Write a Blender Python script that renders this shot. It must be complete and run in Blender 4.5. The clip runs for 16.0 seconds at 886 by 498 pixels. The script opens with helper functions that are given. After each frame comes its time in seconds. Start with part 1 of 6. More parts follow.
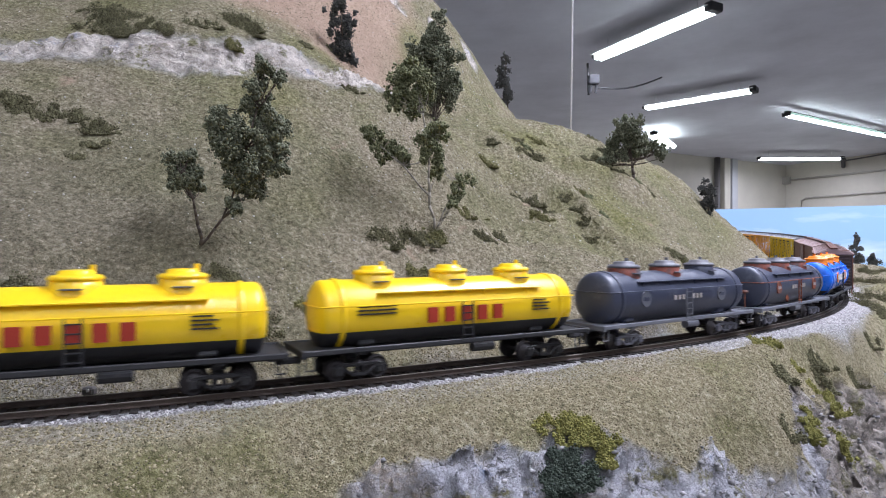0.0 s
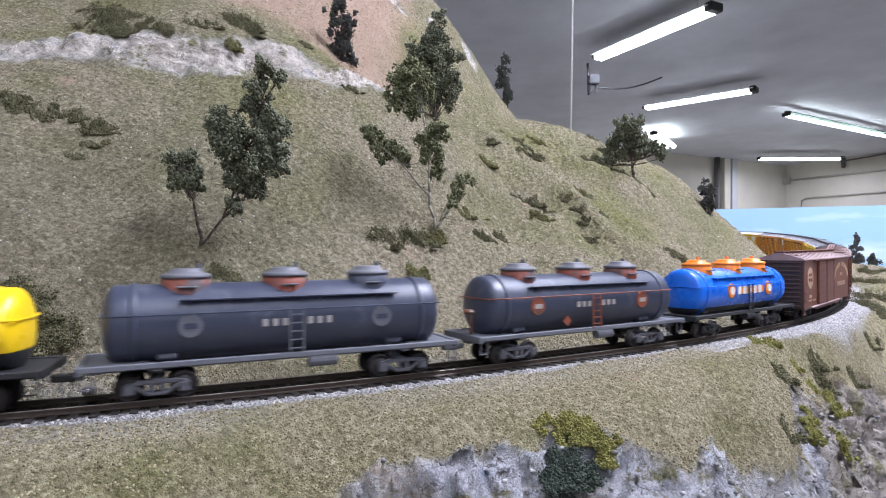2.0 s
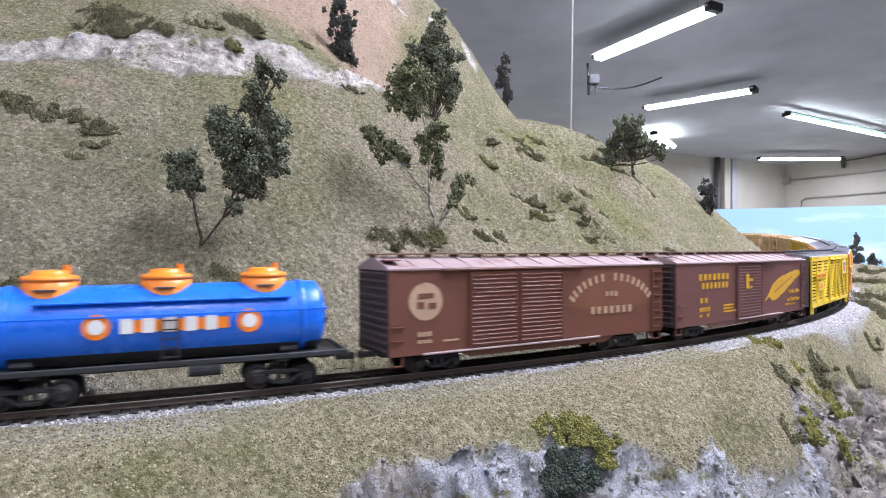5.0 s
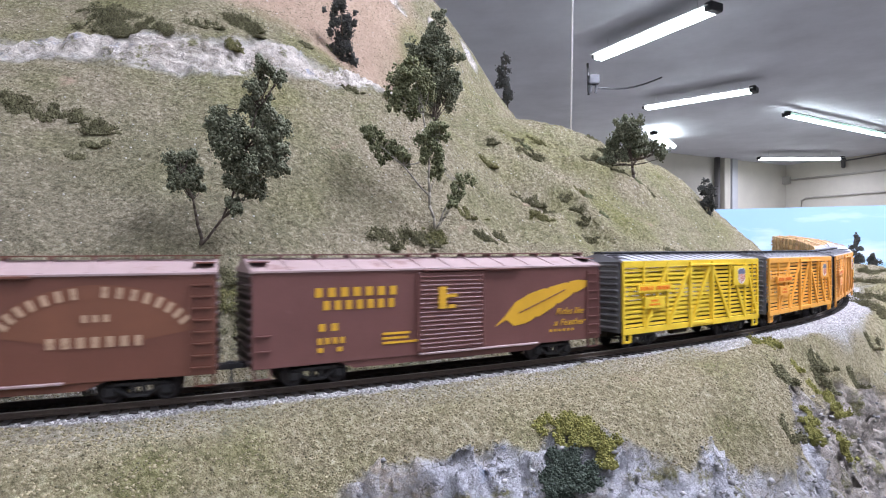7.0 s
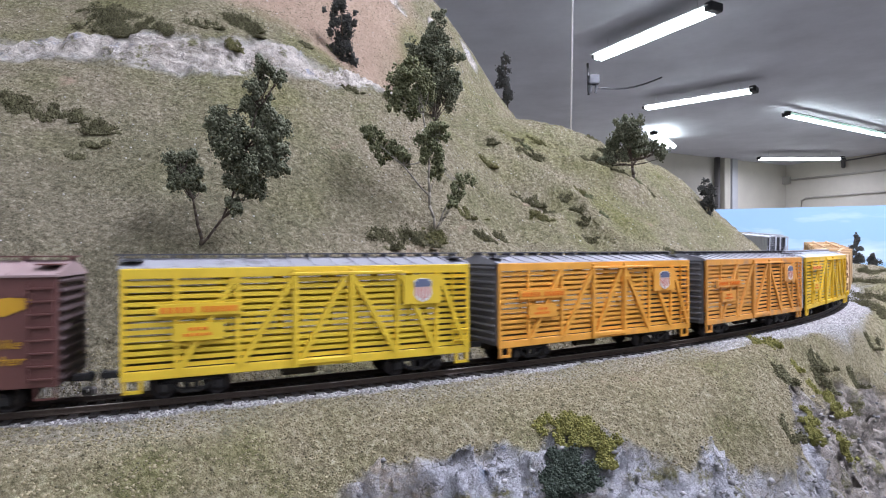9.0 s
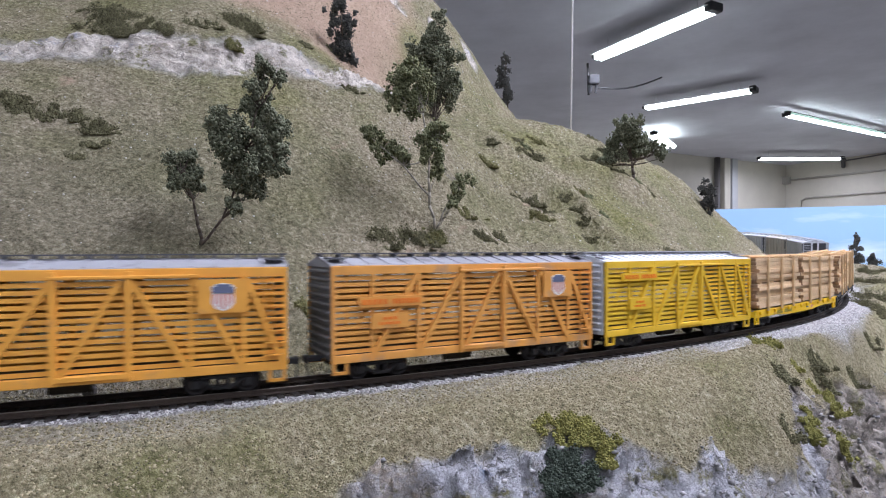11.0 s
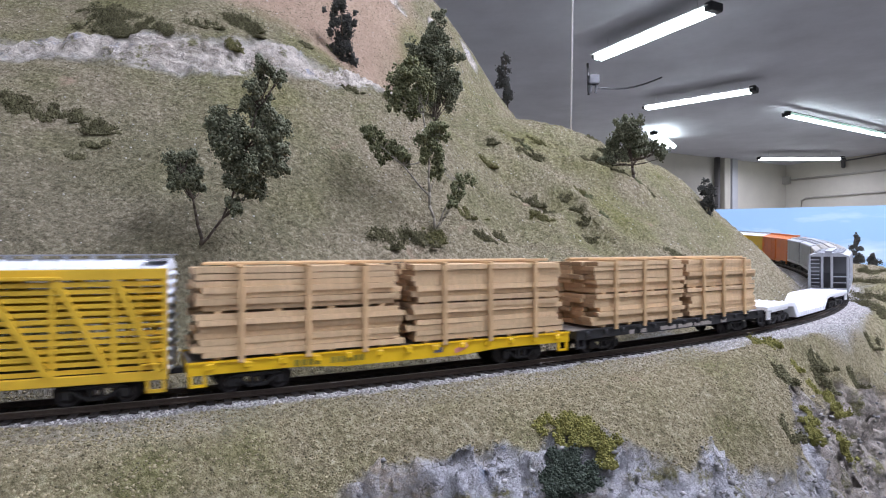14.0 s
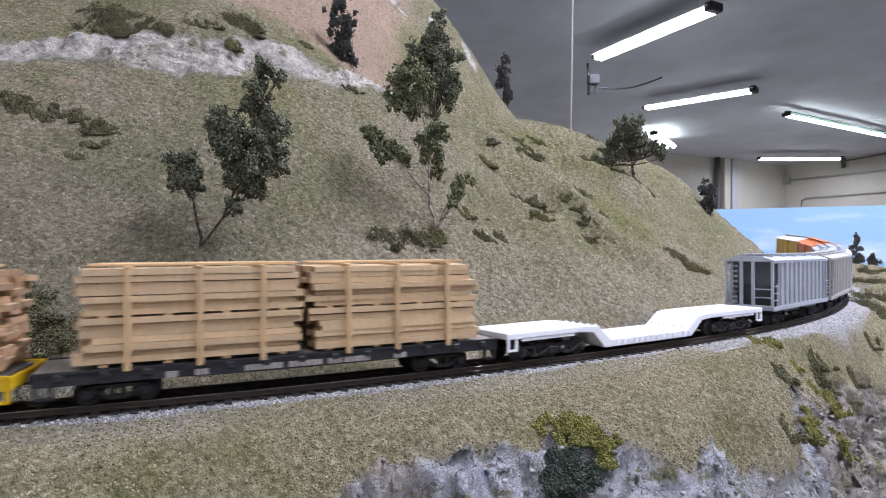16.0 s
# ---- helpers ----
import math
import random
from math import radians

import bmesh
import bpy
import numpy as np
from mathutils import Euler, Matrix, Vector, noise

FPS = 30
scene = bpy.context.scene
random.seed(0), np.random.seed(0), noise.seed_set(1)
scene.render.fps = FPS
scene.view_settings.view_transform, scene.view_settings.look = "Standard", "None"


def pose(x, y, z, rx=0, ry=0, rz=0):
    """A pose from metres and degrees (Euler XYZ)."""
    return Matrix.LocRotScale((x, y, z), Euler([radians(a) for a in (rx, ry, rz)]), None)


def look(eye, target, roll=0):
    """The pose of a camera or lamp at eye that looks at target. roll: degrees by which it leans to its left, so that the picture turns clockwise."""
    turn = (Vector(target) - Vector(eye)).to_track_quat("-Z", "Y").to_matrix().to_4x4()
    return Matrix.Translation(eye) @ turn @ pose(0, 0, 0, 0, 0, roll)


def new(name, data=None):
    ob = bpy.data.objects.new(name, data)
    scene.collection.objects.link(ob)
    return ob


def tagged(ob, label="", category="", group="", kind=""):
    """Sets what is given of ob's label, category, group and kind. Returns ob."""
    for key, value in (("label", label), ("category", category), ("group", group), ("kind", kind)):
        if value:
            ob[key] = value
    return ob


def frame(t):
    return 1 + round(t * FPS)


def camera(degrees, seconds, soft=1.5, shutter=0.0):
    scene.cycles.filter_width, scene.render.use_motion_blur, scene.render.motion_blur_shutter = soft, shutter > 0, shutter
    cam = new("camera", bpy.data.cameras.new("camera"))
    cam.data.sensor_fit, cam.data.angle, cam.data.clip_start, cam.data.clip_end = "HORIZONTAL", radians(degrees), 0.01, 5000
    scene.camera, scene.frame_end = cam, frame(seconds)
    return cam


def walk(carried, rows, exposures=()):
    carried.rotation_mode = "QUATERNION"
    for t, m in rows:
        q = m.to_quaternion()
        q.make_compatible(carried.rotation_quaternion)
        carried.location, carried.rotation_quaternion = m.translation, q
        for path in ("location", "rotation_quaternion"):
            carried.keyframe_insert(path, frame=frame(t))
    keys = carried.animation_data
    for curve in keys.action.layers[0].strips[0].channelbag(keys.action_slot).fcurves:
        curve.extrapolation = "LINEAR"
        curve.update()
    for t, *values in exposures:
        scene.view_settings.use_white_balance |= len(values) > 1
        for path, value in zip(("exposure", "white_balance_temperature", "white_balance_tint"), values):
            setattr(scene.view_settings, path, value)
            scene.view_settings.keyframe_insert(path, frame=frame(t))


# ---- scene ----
BASE = 1.20                      # height of the near rails above the room floor
EYE = (0.0, 0.0, BASE + 0.056)
cam = camera(73.75, 16.0, soft=1.05, shutter=0.5)
VIEW = look(EYE, (0.0, 1.0, EYE[2] + 0.004), 0.11)
walk(cam, [(0.0, VIEW), (16.0, VIEW)],
     [(0.0, -0.17), (2.0, 0.03), (3.5, 0.13), (5.2, 0.21), (7.0, 0.20), (9.0, -0.08), (12.5, -0.20), (14.5, -0.24), (16.0, -0.26)])

# ---- light ----
world = bpy.data.worlds.new("room_air")
scene.world = world
world.use_nodes = True
world.node_tree.nodes["Background"].inputs[0].default_value = (0.80, 0.86, 1.0, 1)
world.node_tree.nodes["Background"].inputs[1].default_value = 0.05
scene.view_settings.exposure = 0.0
CEIL = EYE[2] + 1.87
TUBE = EYE[2] + 1.73
# fluorescent fixtures, five in view, then unseen ones: middle x, y, length, direction in degrees, power
SEEN_AND_ADDED_LAMPS = [(1.653, 4.745, 1.22, -62.5, 1.0), (2.89, 6.74, 1.22, -41.4, 1.0), (5.48, 8.14, 2.65, 30.5, 0.7),
         (3.42, 9.2, 1.22, 58.0, 1.4), (6.65, 11.0, 1.55, 0.0, 1.0),
         # unseen: over the layout, the last added behind the hill to brighten the ceiling
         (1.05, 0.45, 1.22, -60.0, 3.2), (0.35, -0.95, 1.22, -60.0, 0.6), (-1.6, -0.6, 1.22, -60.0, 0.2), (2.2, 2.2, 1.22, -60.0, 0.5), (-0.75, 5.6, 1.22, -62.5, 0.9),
         # unseen fill fixtures added behind the eye to brighten the cars' near sides
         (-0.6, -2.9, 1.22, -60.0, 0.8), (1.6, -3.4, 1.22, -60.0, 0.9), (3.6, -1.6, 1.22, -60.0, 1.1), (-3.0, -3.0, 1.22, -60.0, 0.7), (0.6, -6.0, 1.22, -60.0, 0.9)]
for lx, ly, ll, la, power in SEEN_AND_ADDED_LAMPS:
    lamp = bpy.data.lights.new("tube_and_fill_light", "AREA")
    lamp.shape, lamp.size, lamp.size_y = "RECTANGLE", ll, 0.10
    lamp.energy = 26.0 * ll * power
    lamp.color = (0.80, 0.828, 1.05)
    ob = new("tube_and_fill_light", lamp)
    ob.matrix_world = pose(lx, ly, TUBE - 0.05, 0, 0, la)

# ---- small builders ----
def finish(name, bm, mat, parent=None, label="", smooth=False):
    me = bpy.data.meshes.new(name)
    bm.to_mesh(me)
    bm.free()
    for m in (mat if isinstance(mat, (list, tuple)) else [mat]):
        me.materials.append(m)
    if smooth:
        me.polygons.foreach_set("use_smooth", [True] * len(me.polygons))
    ob = new(name, me)
    if parent is not None:
        ob.parent = parent
    if label:
        ob["label"] = label
    return ob


def part(name, bm, material, parent, label="", smooth=False):
    return finish(name, bm, material, parent, label, smooth)


def box(bm, c, s, bevel=0.0, turn=None, mi=0):
    """A box with middle c and size s, its edges bevelled, put into bm."""
    b = bmesh.new()
    bmesh.ops.create_cube(b, size=1.0)
    bmesh.ops.scale(b, vec=s, verts=b.verts)
    if bevel:
        bmesh.ops.bevel(b, geom=b.edges[:], offset=bevel, segments=1, affect="EDGES")
    if turn is not None:
        bmesh.ops.transform(b, matrix=turn, verts=b.verts)
    bmesh.ops.translate(b, vec=c, verts=b.verts)
    merge(bm, b, mi)


def merge(bm, b, mi=0):
    vs = {v: bm.verts.new(v.co) for v in b.verts}
    for f in b.faces:
        try:
            g = bm.faces.new([vs[v] for v in f.verts])
            g.material_index = mi
            g.smooth = f.smooth
        except ValueError:
            pass
    b.free()


def cyl(bm, a, b_, r, n=12, r2=None, mi=0, smooth=False):
    """A cylinder or cone from a to b_."""
    a, b_ = Vector(a), Vector(b_)
    b = bmesh.new()
    bmesh.ops.create_cone(b, cap_ends=True, segments=n, radius1=r, radius2=r if r2 is None else r2, depth=(b_ - a).length)
    m = Matrix.Translation((a + b_) / 2) @ (b_ - a).to_track_quat("Z", "Y").to_matrix().to_4x4()
    bmesh.ops.transform(b, matrix=m, verts=b.verts)
    if smooth:
        for f in b.faces:
            f.smooth = len(f.verts) == 4
    merge(bm, b, mi)


def lathe(bm, profile, n=24, axis="Z", mi=0, turn=None):
    """Turn a profile of (radius, height) round an axis."""
    b = bmesh.new()
    rings = []
    for r, h in profile:
        ring = []
        for i in range(n):
            a = 2 * math.pi * i / n
            ring.append(b.verts.new((r * math.cos(a), r * math.sin(a), h)))
        rings.append(ring)
    for p, q in zip(rings, rings[1:]):
        for i in range(n):
            f = b.faces.new((p[i], p[(i + 1) % n], q[(i + 1) % n], q[i]))
            f.smooth = True
    b.faces.new(rings[0][::-1])
    b.faces.new(rings[-1])
    if axis == "X":
        bmesh.ops.transform(b, matrix=pose(0, 0, 0, 0, 90, 0), verts=b.verts)
    if turn is not None:
        bmesh.ops.transform(b, matrix=turn, verts=b.verts)
    merge(bm, b, mi)


PIECES = {}


def piece(name, size, at, mat, parent, turn=None, bevel=0.0):
    """One small block as an object of its own; alike blocks share a mesh."""
    key = (name, tuple(round(v, 5) for v in size), mat.name)
    if key not in PIECES:
        bm = bmesh.new()
        box(bm, (0, 0, 0), size, bevel)
        ob = finish(name, bm, mat)
        PIECES[key] = ob.data
        bpy.data.objects.remove(ob)
    ob = new(name, PIECES[key])
    ob.parent = parent
    ob.matrix_local = Matrix.Translation(at) @ (turn if turn is not None else Matrix.Identity(4))
    return ob


# ---- materials ----
def material(name, colour, rough=0.6, metal=0.0, vary=0.12, scale=40.0, bump=0.0, bscale=200.0, spots=None, spot_at=0.62, spot_scale=60.0, objvar=0.0):
    """A painted or natural surface: colour varied at two scales, with dirt spots and fine relief."""
    m = bpy.data.materials.new(name)
    m.use_nodes = True
    nt = m.node_tree
    n, k = nt.nodes, nt.links
    bsdf = n["Principled BSDF"]
    bsdf.inputs["Metallic"].default_value = metal
    tc = n.new("ShaderNodeTexCoord")
    no = n.new("ShaderNodeTexNoise")
    no.inputs["Scale"].default_value, no.inputs["Detail"].default_value, no.inputs["Roughness"].default_value = scale, 6.0, 0.65
    k.new(tc.outputs["Object"], no.inputs["Vector"])
    ramp = n.new("ShaderNodeValToRGB")
    lo = tuple(max(0.0, c * (1 - vary)) for c in colour)
    hi = tuple(min(1.0, c * (1 + vary)) for c in colour)
    ramp.color_ramp.elements[0].position, ramp.color_ramp.elements[1].position = 0.3, 0.7
    ramp.color_ramp.elements[0].color, ramp.color_ramp.elements[1].color = (*lo, 1), (*hi, 1)
    k.new(no.outputs["Fac"], ramp.inputs["Fac"])
    out = ramp.outputs["Color"]
    if spots:
        s = n.new("ShaderNodeTexNoise")
        s.inputs["Scale"].default_value, s.inputs["Detail"].default_value, s.inputs["Roughness"].default_value = spot_scale, 8.0, 0.7
        k.new(tc.outputs["Object"], s.inputs["Vector"])
        r2 = n.new("ShaderNodeValToRGB")
        r2.color_ramp.elements[0].position, r2.color_ramp.elements[1].position = spot_at, spot_at + 0.10
        k.new(s.outputs["Fac"], r2.inputs["Fac"])
        mix = n.new("ShaderNodeMix")
        mix.data_type = "RGBA"
        k.new(r2.outputs["Color"], mix.inputs["Factor"])
        k.new(out, mix.inputs["A"])
        mix.inputs["B"].default_value = (*spots, 1)
        out = mix.outputs["Result"]
    if objvar:
        oi = n.new("ShaderNodeObjectInfo")
        hs = n.new("ShaderNodeHueSaturation")
        mr = n.new("ShaderNodeMapRange")
        mr.inputs["To Min"].default_value, mr.inputs["To Max"].default_value = 1 - objvar, 1 + objvar
        k.new(oi.outputs["Random"], mr.inputs["Value"])
        k.new(mr.outputs["Result"], hs.inputs["Value"])
        k.new(out, hs.inputs["Color"])
        out = hs.outputs["Color"]
    k.new(out, bsdf.inputs["Base Color"])
    rr = n.new("ShaderNodeMapRange")
    rr.inputs["To Min"].default_value, rr.inputs["To Max"].default_value = max(0.03, rough - 0.1), min(1.0, rough + 0.1)
    k.new(no.outputs["Fac"], rr.inputs["Value"])
    k.new(rr.outputs["Result"], bsdf.inputs["Roughness"])
    if bump:
        bn = n.new("ShaderNodeTexNoise")
        bn.inputs["Scale"].default_value, bn.inputs["Detail"].default_value = bscale, 5.0
        k.new(tc.outputs["Object"], bn.inputs["Vector"])
        bp = n.new("ShaderNodeBump")
        bp.inputs["Strength"].default_value, bp.inputs["Distance"].default_value = bump, 0.002
        k.new(bn.outputs["Fac"], bp.inputs["Height"])
        k.new(bp.outputs["Normal"], bsdf.inputs["Normal"])
    return m


def glowing(name, colour, strength):
    m = bpy.data.materials.new(name)
    m.use_nodes = True
    b = m.node_tree.nodes["Principled BSDF"]
    b.inputs["Base Color"].default_value = (0.9, 0.9, 0.9, 1)
    b.inputs["Emission Color"].default_value = (*colour, 1)
    b.inputs["Emission Strength"].default_value = strength
    return m


# ---- the line of the track ----
KNOTS = (1.094, 0.537, 0.811, 0.985, 0.62, 0.95, 2.10, 2.80, 2.60)   # bends, per metre


def track_line():
    s = np.linspace(-2.30, 3.20, 2751)
    ds = s[1] - s[0]
    bend = np.interp(s, np.linspace(-0.25, 1.90, 9), KNOTS)
    bend = np.where(s < -0.26, 0.0, np.where(s > 1.70, 0.05, bend))
    i0 = int(np.argmin(abs(s)))
    a = np.cumsum(bend) * ds
    a = a - a[i0] + 0.4733
    x, y = np.cumsum(np.cos(a)) * ds, np.cumsum(np.sin(a)) * ds
    x, y = x - x[i0] - 0.0200, y - y[i0] + 0.2578
    half = 0.0170                  # from the cars' outer side to the middle of the track
    rise = 0.0055 * np.clip(s, -0.6, 2.0) + 0.0722 * np.clip(s - 0.4, 0, 0.46) ** 2 + 0.055 * np.clip(s - 0.86, 0, 0.45)
    return s, x - half * np.sin(a), y + half * np.cos(a), rise, a


TS, TX, TY, TZ, TA = track_line()


def on_track(s, side=0.0, up=0.0):
    """A point of the line at s metres, so far to its left and above the rail heads."""
    x, y, z, a = (float(np.interp(s, TS, v)) for v in (TX, TY, TZ, TA))
    return Vector((x - side * math.sin(a), y + side * math.cos(a), BASE + z + up))


def gone(t):
    """How far the train has gone at t seconds."""
    return 0.12085 * min(t, 12.5) + 0.1170 * max(0.0, t - 12.5)

# ---- the land ----
SLOPES = [(-0.282, 0.26, 0.062), (-0.358, 0.33, 0.133), (-0.206, 0.275, 0.042), (-0.263, 0.35, 0.105), (-0.338, 0.45, 0.205), (-0.133, 0.32, 0.058),
          (-0.166, 0.4, 0.131), (-0.193, 0.465, 0.196), (-0.063, 0.36, 0.044), (-0.078, 0.44, 0.117), (-0.093, 0.53, 0.206), (-0.01, 0.42, 0.062),
          (-0.011, 0.5, 0.126), (-0.014, 0.6, 0.197), (0.056, 0.5, 0.063), (0.068, 0.61, 0.141), (0.091, 0.44, 0.046), (0.136, 0.66, 0.148),
          (0.146, 0.44, 0.024), (0.199, 0.6, 0.082), (0.265, 0.62, 0.053), (0.326, 0.66, 0.04)]
BAND = [(-0.391, 0.36, 0.189), (-0.357, 0.475, 0.232), (-0.294, 0.485, 0.235), (-0.208, 0.5, 0.246), (-0.154, 0.53, 0.247), (-0.111, 0.57, 0.244), (-0.06, 0.665, 0.222)]
UPPER = [(-0.543, 0.5, 0.327), (-0.398, 0.53, 0.282), (-0.249, 0.6, 0.323), (-0.127, 0.72, 0.363), (-0.02, 0.88, 0.381), (-0.022, 0.95, 0.461),
         (0.044, 1.0, 0.396), (0.123, 1.06, 0.287), (-0.245, 0.9, 0.569), (-0.638, 0.85, 0.622), (-0.194, 1.1, 0.651)]
CREST = [(0.087, 0.75, 0.221), (0.124, 0.76, 0.222), (0.161, 0.78, 0.219), (0.211, 0.8, 0.208), (0.272, 0.82, 0.187), (0.335, 0.84, 0.166), (0.396, 0.86, 0.117), (0.433, 0.86, 0.083), (0.451, 0.83, 0.055)]
LIP = [(-0.161, 0.155, -0.003), (-0.123, 0.164, -0.013), (-0.079, 0.19, -0.019), (0.0, 0.223, -0.02), (0.073, 0.242, -0.026), (0.117, 0.262, -0.03),
       (0.158, 0.291, -0.034), (0.213, 0.35, -0.026), (0.291, 0.43, -0.036), (0.39, 0.52, -0.051)]
FACE = [(0.0, 0.215, -0.034), (0.07, 0.233, -0.041), (0.151, 0.279, -0.061), (0.22, 0.345, -0.058), (0.286, 0.4, -0.084), (0.353, 0.47, -0.09)]
LOW = [(-0.3, -0.1, -0.12), (-0.8, -0.25, -0.12), (-1.6, -0.6, -0.15), (0.0, 0.12, -0.2), (0.15, 0.12, -0.3), (0.3, 0.25, -0.35), (0.5, 0.4, -0.3), (0.75, 0.55, -0.15), (-0.16, 0.05, -0.15), (0.0, -0.1, -0.3),
       (1.1, 0.5, -0.3)]
BEYOND = [(0.085, 0.92, 0.228), (0.16, 0.95, 0.215), (0.264, 1.0, 0.195), (0.406, 1.02, 0.139), (0.494, 1.0, 0.051),
          (0.563, 0.75, 0.017), (0.675, 0.9, 0.016), (0.495, 0.66, -0.004), (0.2, 1.1, 0.15), (0.05, 1.4, 0.3), (0.45, 1.1, 0.06), (0.35, 1.3, 0.08), (-0.6, 1.3, 0.6),
          (-0.25, 1.45, 0.4), (0.9, 1.3, 0.03), (0.95, 0.85, -0.02), (0.8, 1.7, 0.06), (-1.1, 0.5, 0.40), (-1.1, 0.25, 0.2), (-2.2, 0.3, 0.3), (-2.2, 1.2, 0.5), (-1.1, 1.2, 0.6)]


def lattice(x, y, size, seed):
    """Smooth random heights, -1 to 1, on a lattice of that size in metres."""
    tab = np.random.RandomState(seed).rand(256, 256) * 2 - 1
    u, v = x / size + 100.0, y / size + 100.0
    i, j = np.floor(u).astype(int), np.floor(v).astype(int)
    a, b = u - i, v - j
    a, b = a * a * (3 - 2 * a), b * b * (3 - 2 * b)
    i, j, k, l = i % 256, j % 256, (i + 1) % 256, (j + 1) % 256
    return (tab[i, j] * (1 - a) + tab[k, j] * a) * (1 - b) + (tab[i, l] * (1 - a) + tab[k, l] * a) * b


def fractal(x, y, size, seed, octaves=4):
    out, amp = 0.0, 1.0
    for o in range(octaves):
        out = out + amp * lattice(x + 0.37 * o, y - 0.21 * o, size / 2 ** o, seed + o)
        amp *= 0.5
    return out / 1.6


def smooth_step(a, b, v):
    w = np.clip((v - a) / (b - a), 0, 1)
    return w * w * (3 - 2 * w)


def surface(points, values):
    """A smooth surface through values at points of the plan."""
    p, v = np.array(points, float), np.array(values, float)
    r = np.sqrt(((p[:, None] - p[None]) ** 2).sum(2) + 0.02 ** 2)
    n = len(p)
    a = np.zeros((n + 3, n + 3))
    a[:n, :n] = r - np.eye(n) * 0.002
    a[:n, n], a[:n, n + 1:] = 1, p
    a[n, :n], a[n + 1:, :n] = 1, p.T
    w = np.linalg.solve(a, np.concatenate([v, np.zeros(3)]))

    def at(x, y):
        out = w[n] + w[n + 1] * x + w[n + 2] * y
        for (px, py), c in zip(p, w[:n]):
            out = out + c * np.sqrt((x - px) ** 2 + (y - py) ** 2 + 0.02 ** 2)
        return out
    return at


def make_height():
    pts = [*SLOPES, *BAND, *UPPER, *CREST, *LIP, *FACE, *LOW, *BEYOND]
    rock = [-1.0] * len(SLOPES + BAND + UPPER + CREST) + [0.0] * len(LIP) + [1.0] * len(FACE) + [3.0] * len(LOW) + [-1.0] * len(BEYOND)
    for s in np.arange(-2.2, 3.1, 0.085):
        for side in (-0.030, 0.034):
            q = on_track(s, side, -0.0055)
            pts.append((q.x, q.y, q.z - BASE))
            rock.append(-1.0)
    plan = [(a, b) for a, b, c in pts]
    return surface(plan, [c for a, b, c in pts]), surface(plan, rock)


RAW, ROCK = make_height()
BAND_LINE = [(-0.60, 0.345), (-0.44, 0.42), (-0.342, 0.463), (-0.197, 0.484), (-0.095, 0.552), (-0.050, 0.640)]
GULLY = [(0.067, 0.579), (0.091, 0.572), (0.123, 0.594), (0.135, 0.573), (0.141, 0.549)]
RIDGES = [[(0.053, 0.654), (0.079, 0.609), (0.125, 0.605), (0.166, 0.548), (0.196, 0.537)], [(0.152, 0.675), (0.197, 0.674), (0.23, 0.675)]]
OUTCROPS = [(-0.068, 0.85, 0.016), (0.043, 0.985, 0.020), (-0.015, 0.90, 0.010)]


def line_distance(x, y, line):
    best = np.full(np.shape(x), 9.0)
    for (ax, ay), (bx, by) in zip(line, line[1:]):
        ex, ey = bx - ax, by - ay
        t = np.clip(((x - ax) * ex + (y - ay) * ey) / (ex * ex + ey * ey), 0, 1)
        best = np.minimum(best, np.hypot(x - ax - t * ex, y - ay - t * ey))
    return best


def track_offset(x, y):
    """Distance to the track's middle, and the rail's height there."""
    best, z = np.full(np.shape(x), 9.0), np.zeros(np.shape(x))
    for i in range(0, len(TS), 8):
        d = np.hypot(x - TX[i], y - TY[i])
        near = d < best
        best[near], z[near] = d[near], TZ[i]
    return best, z


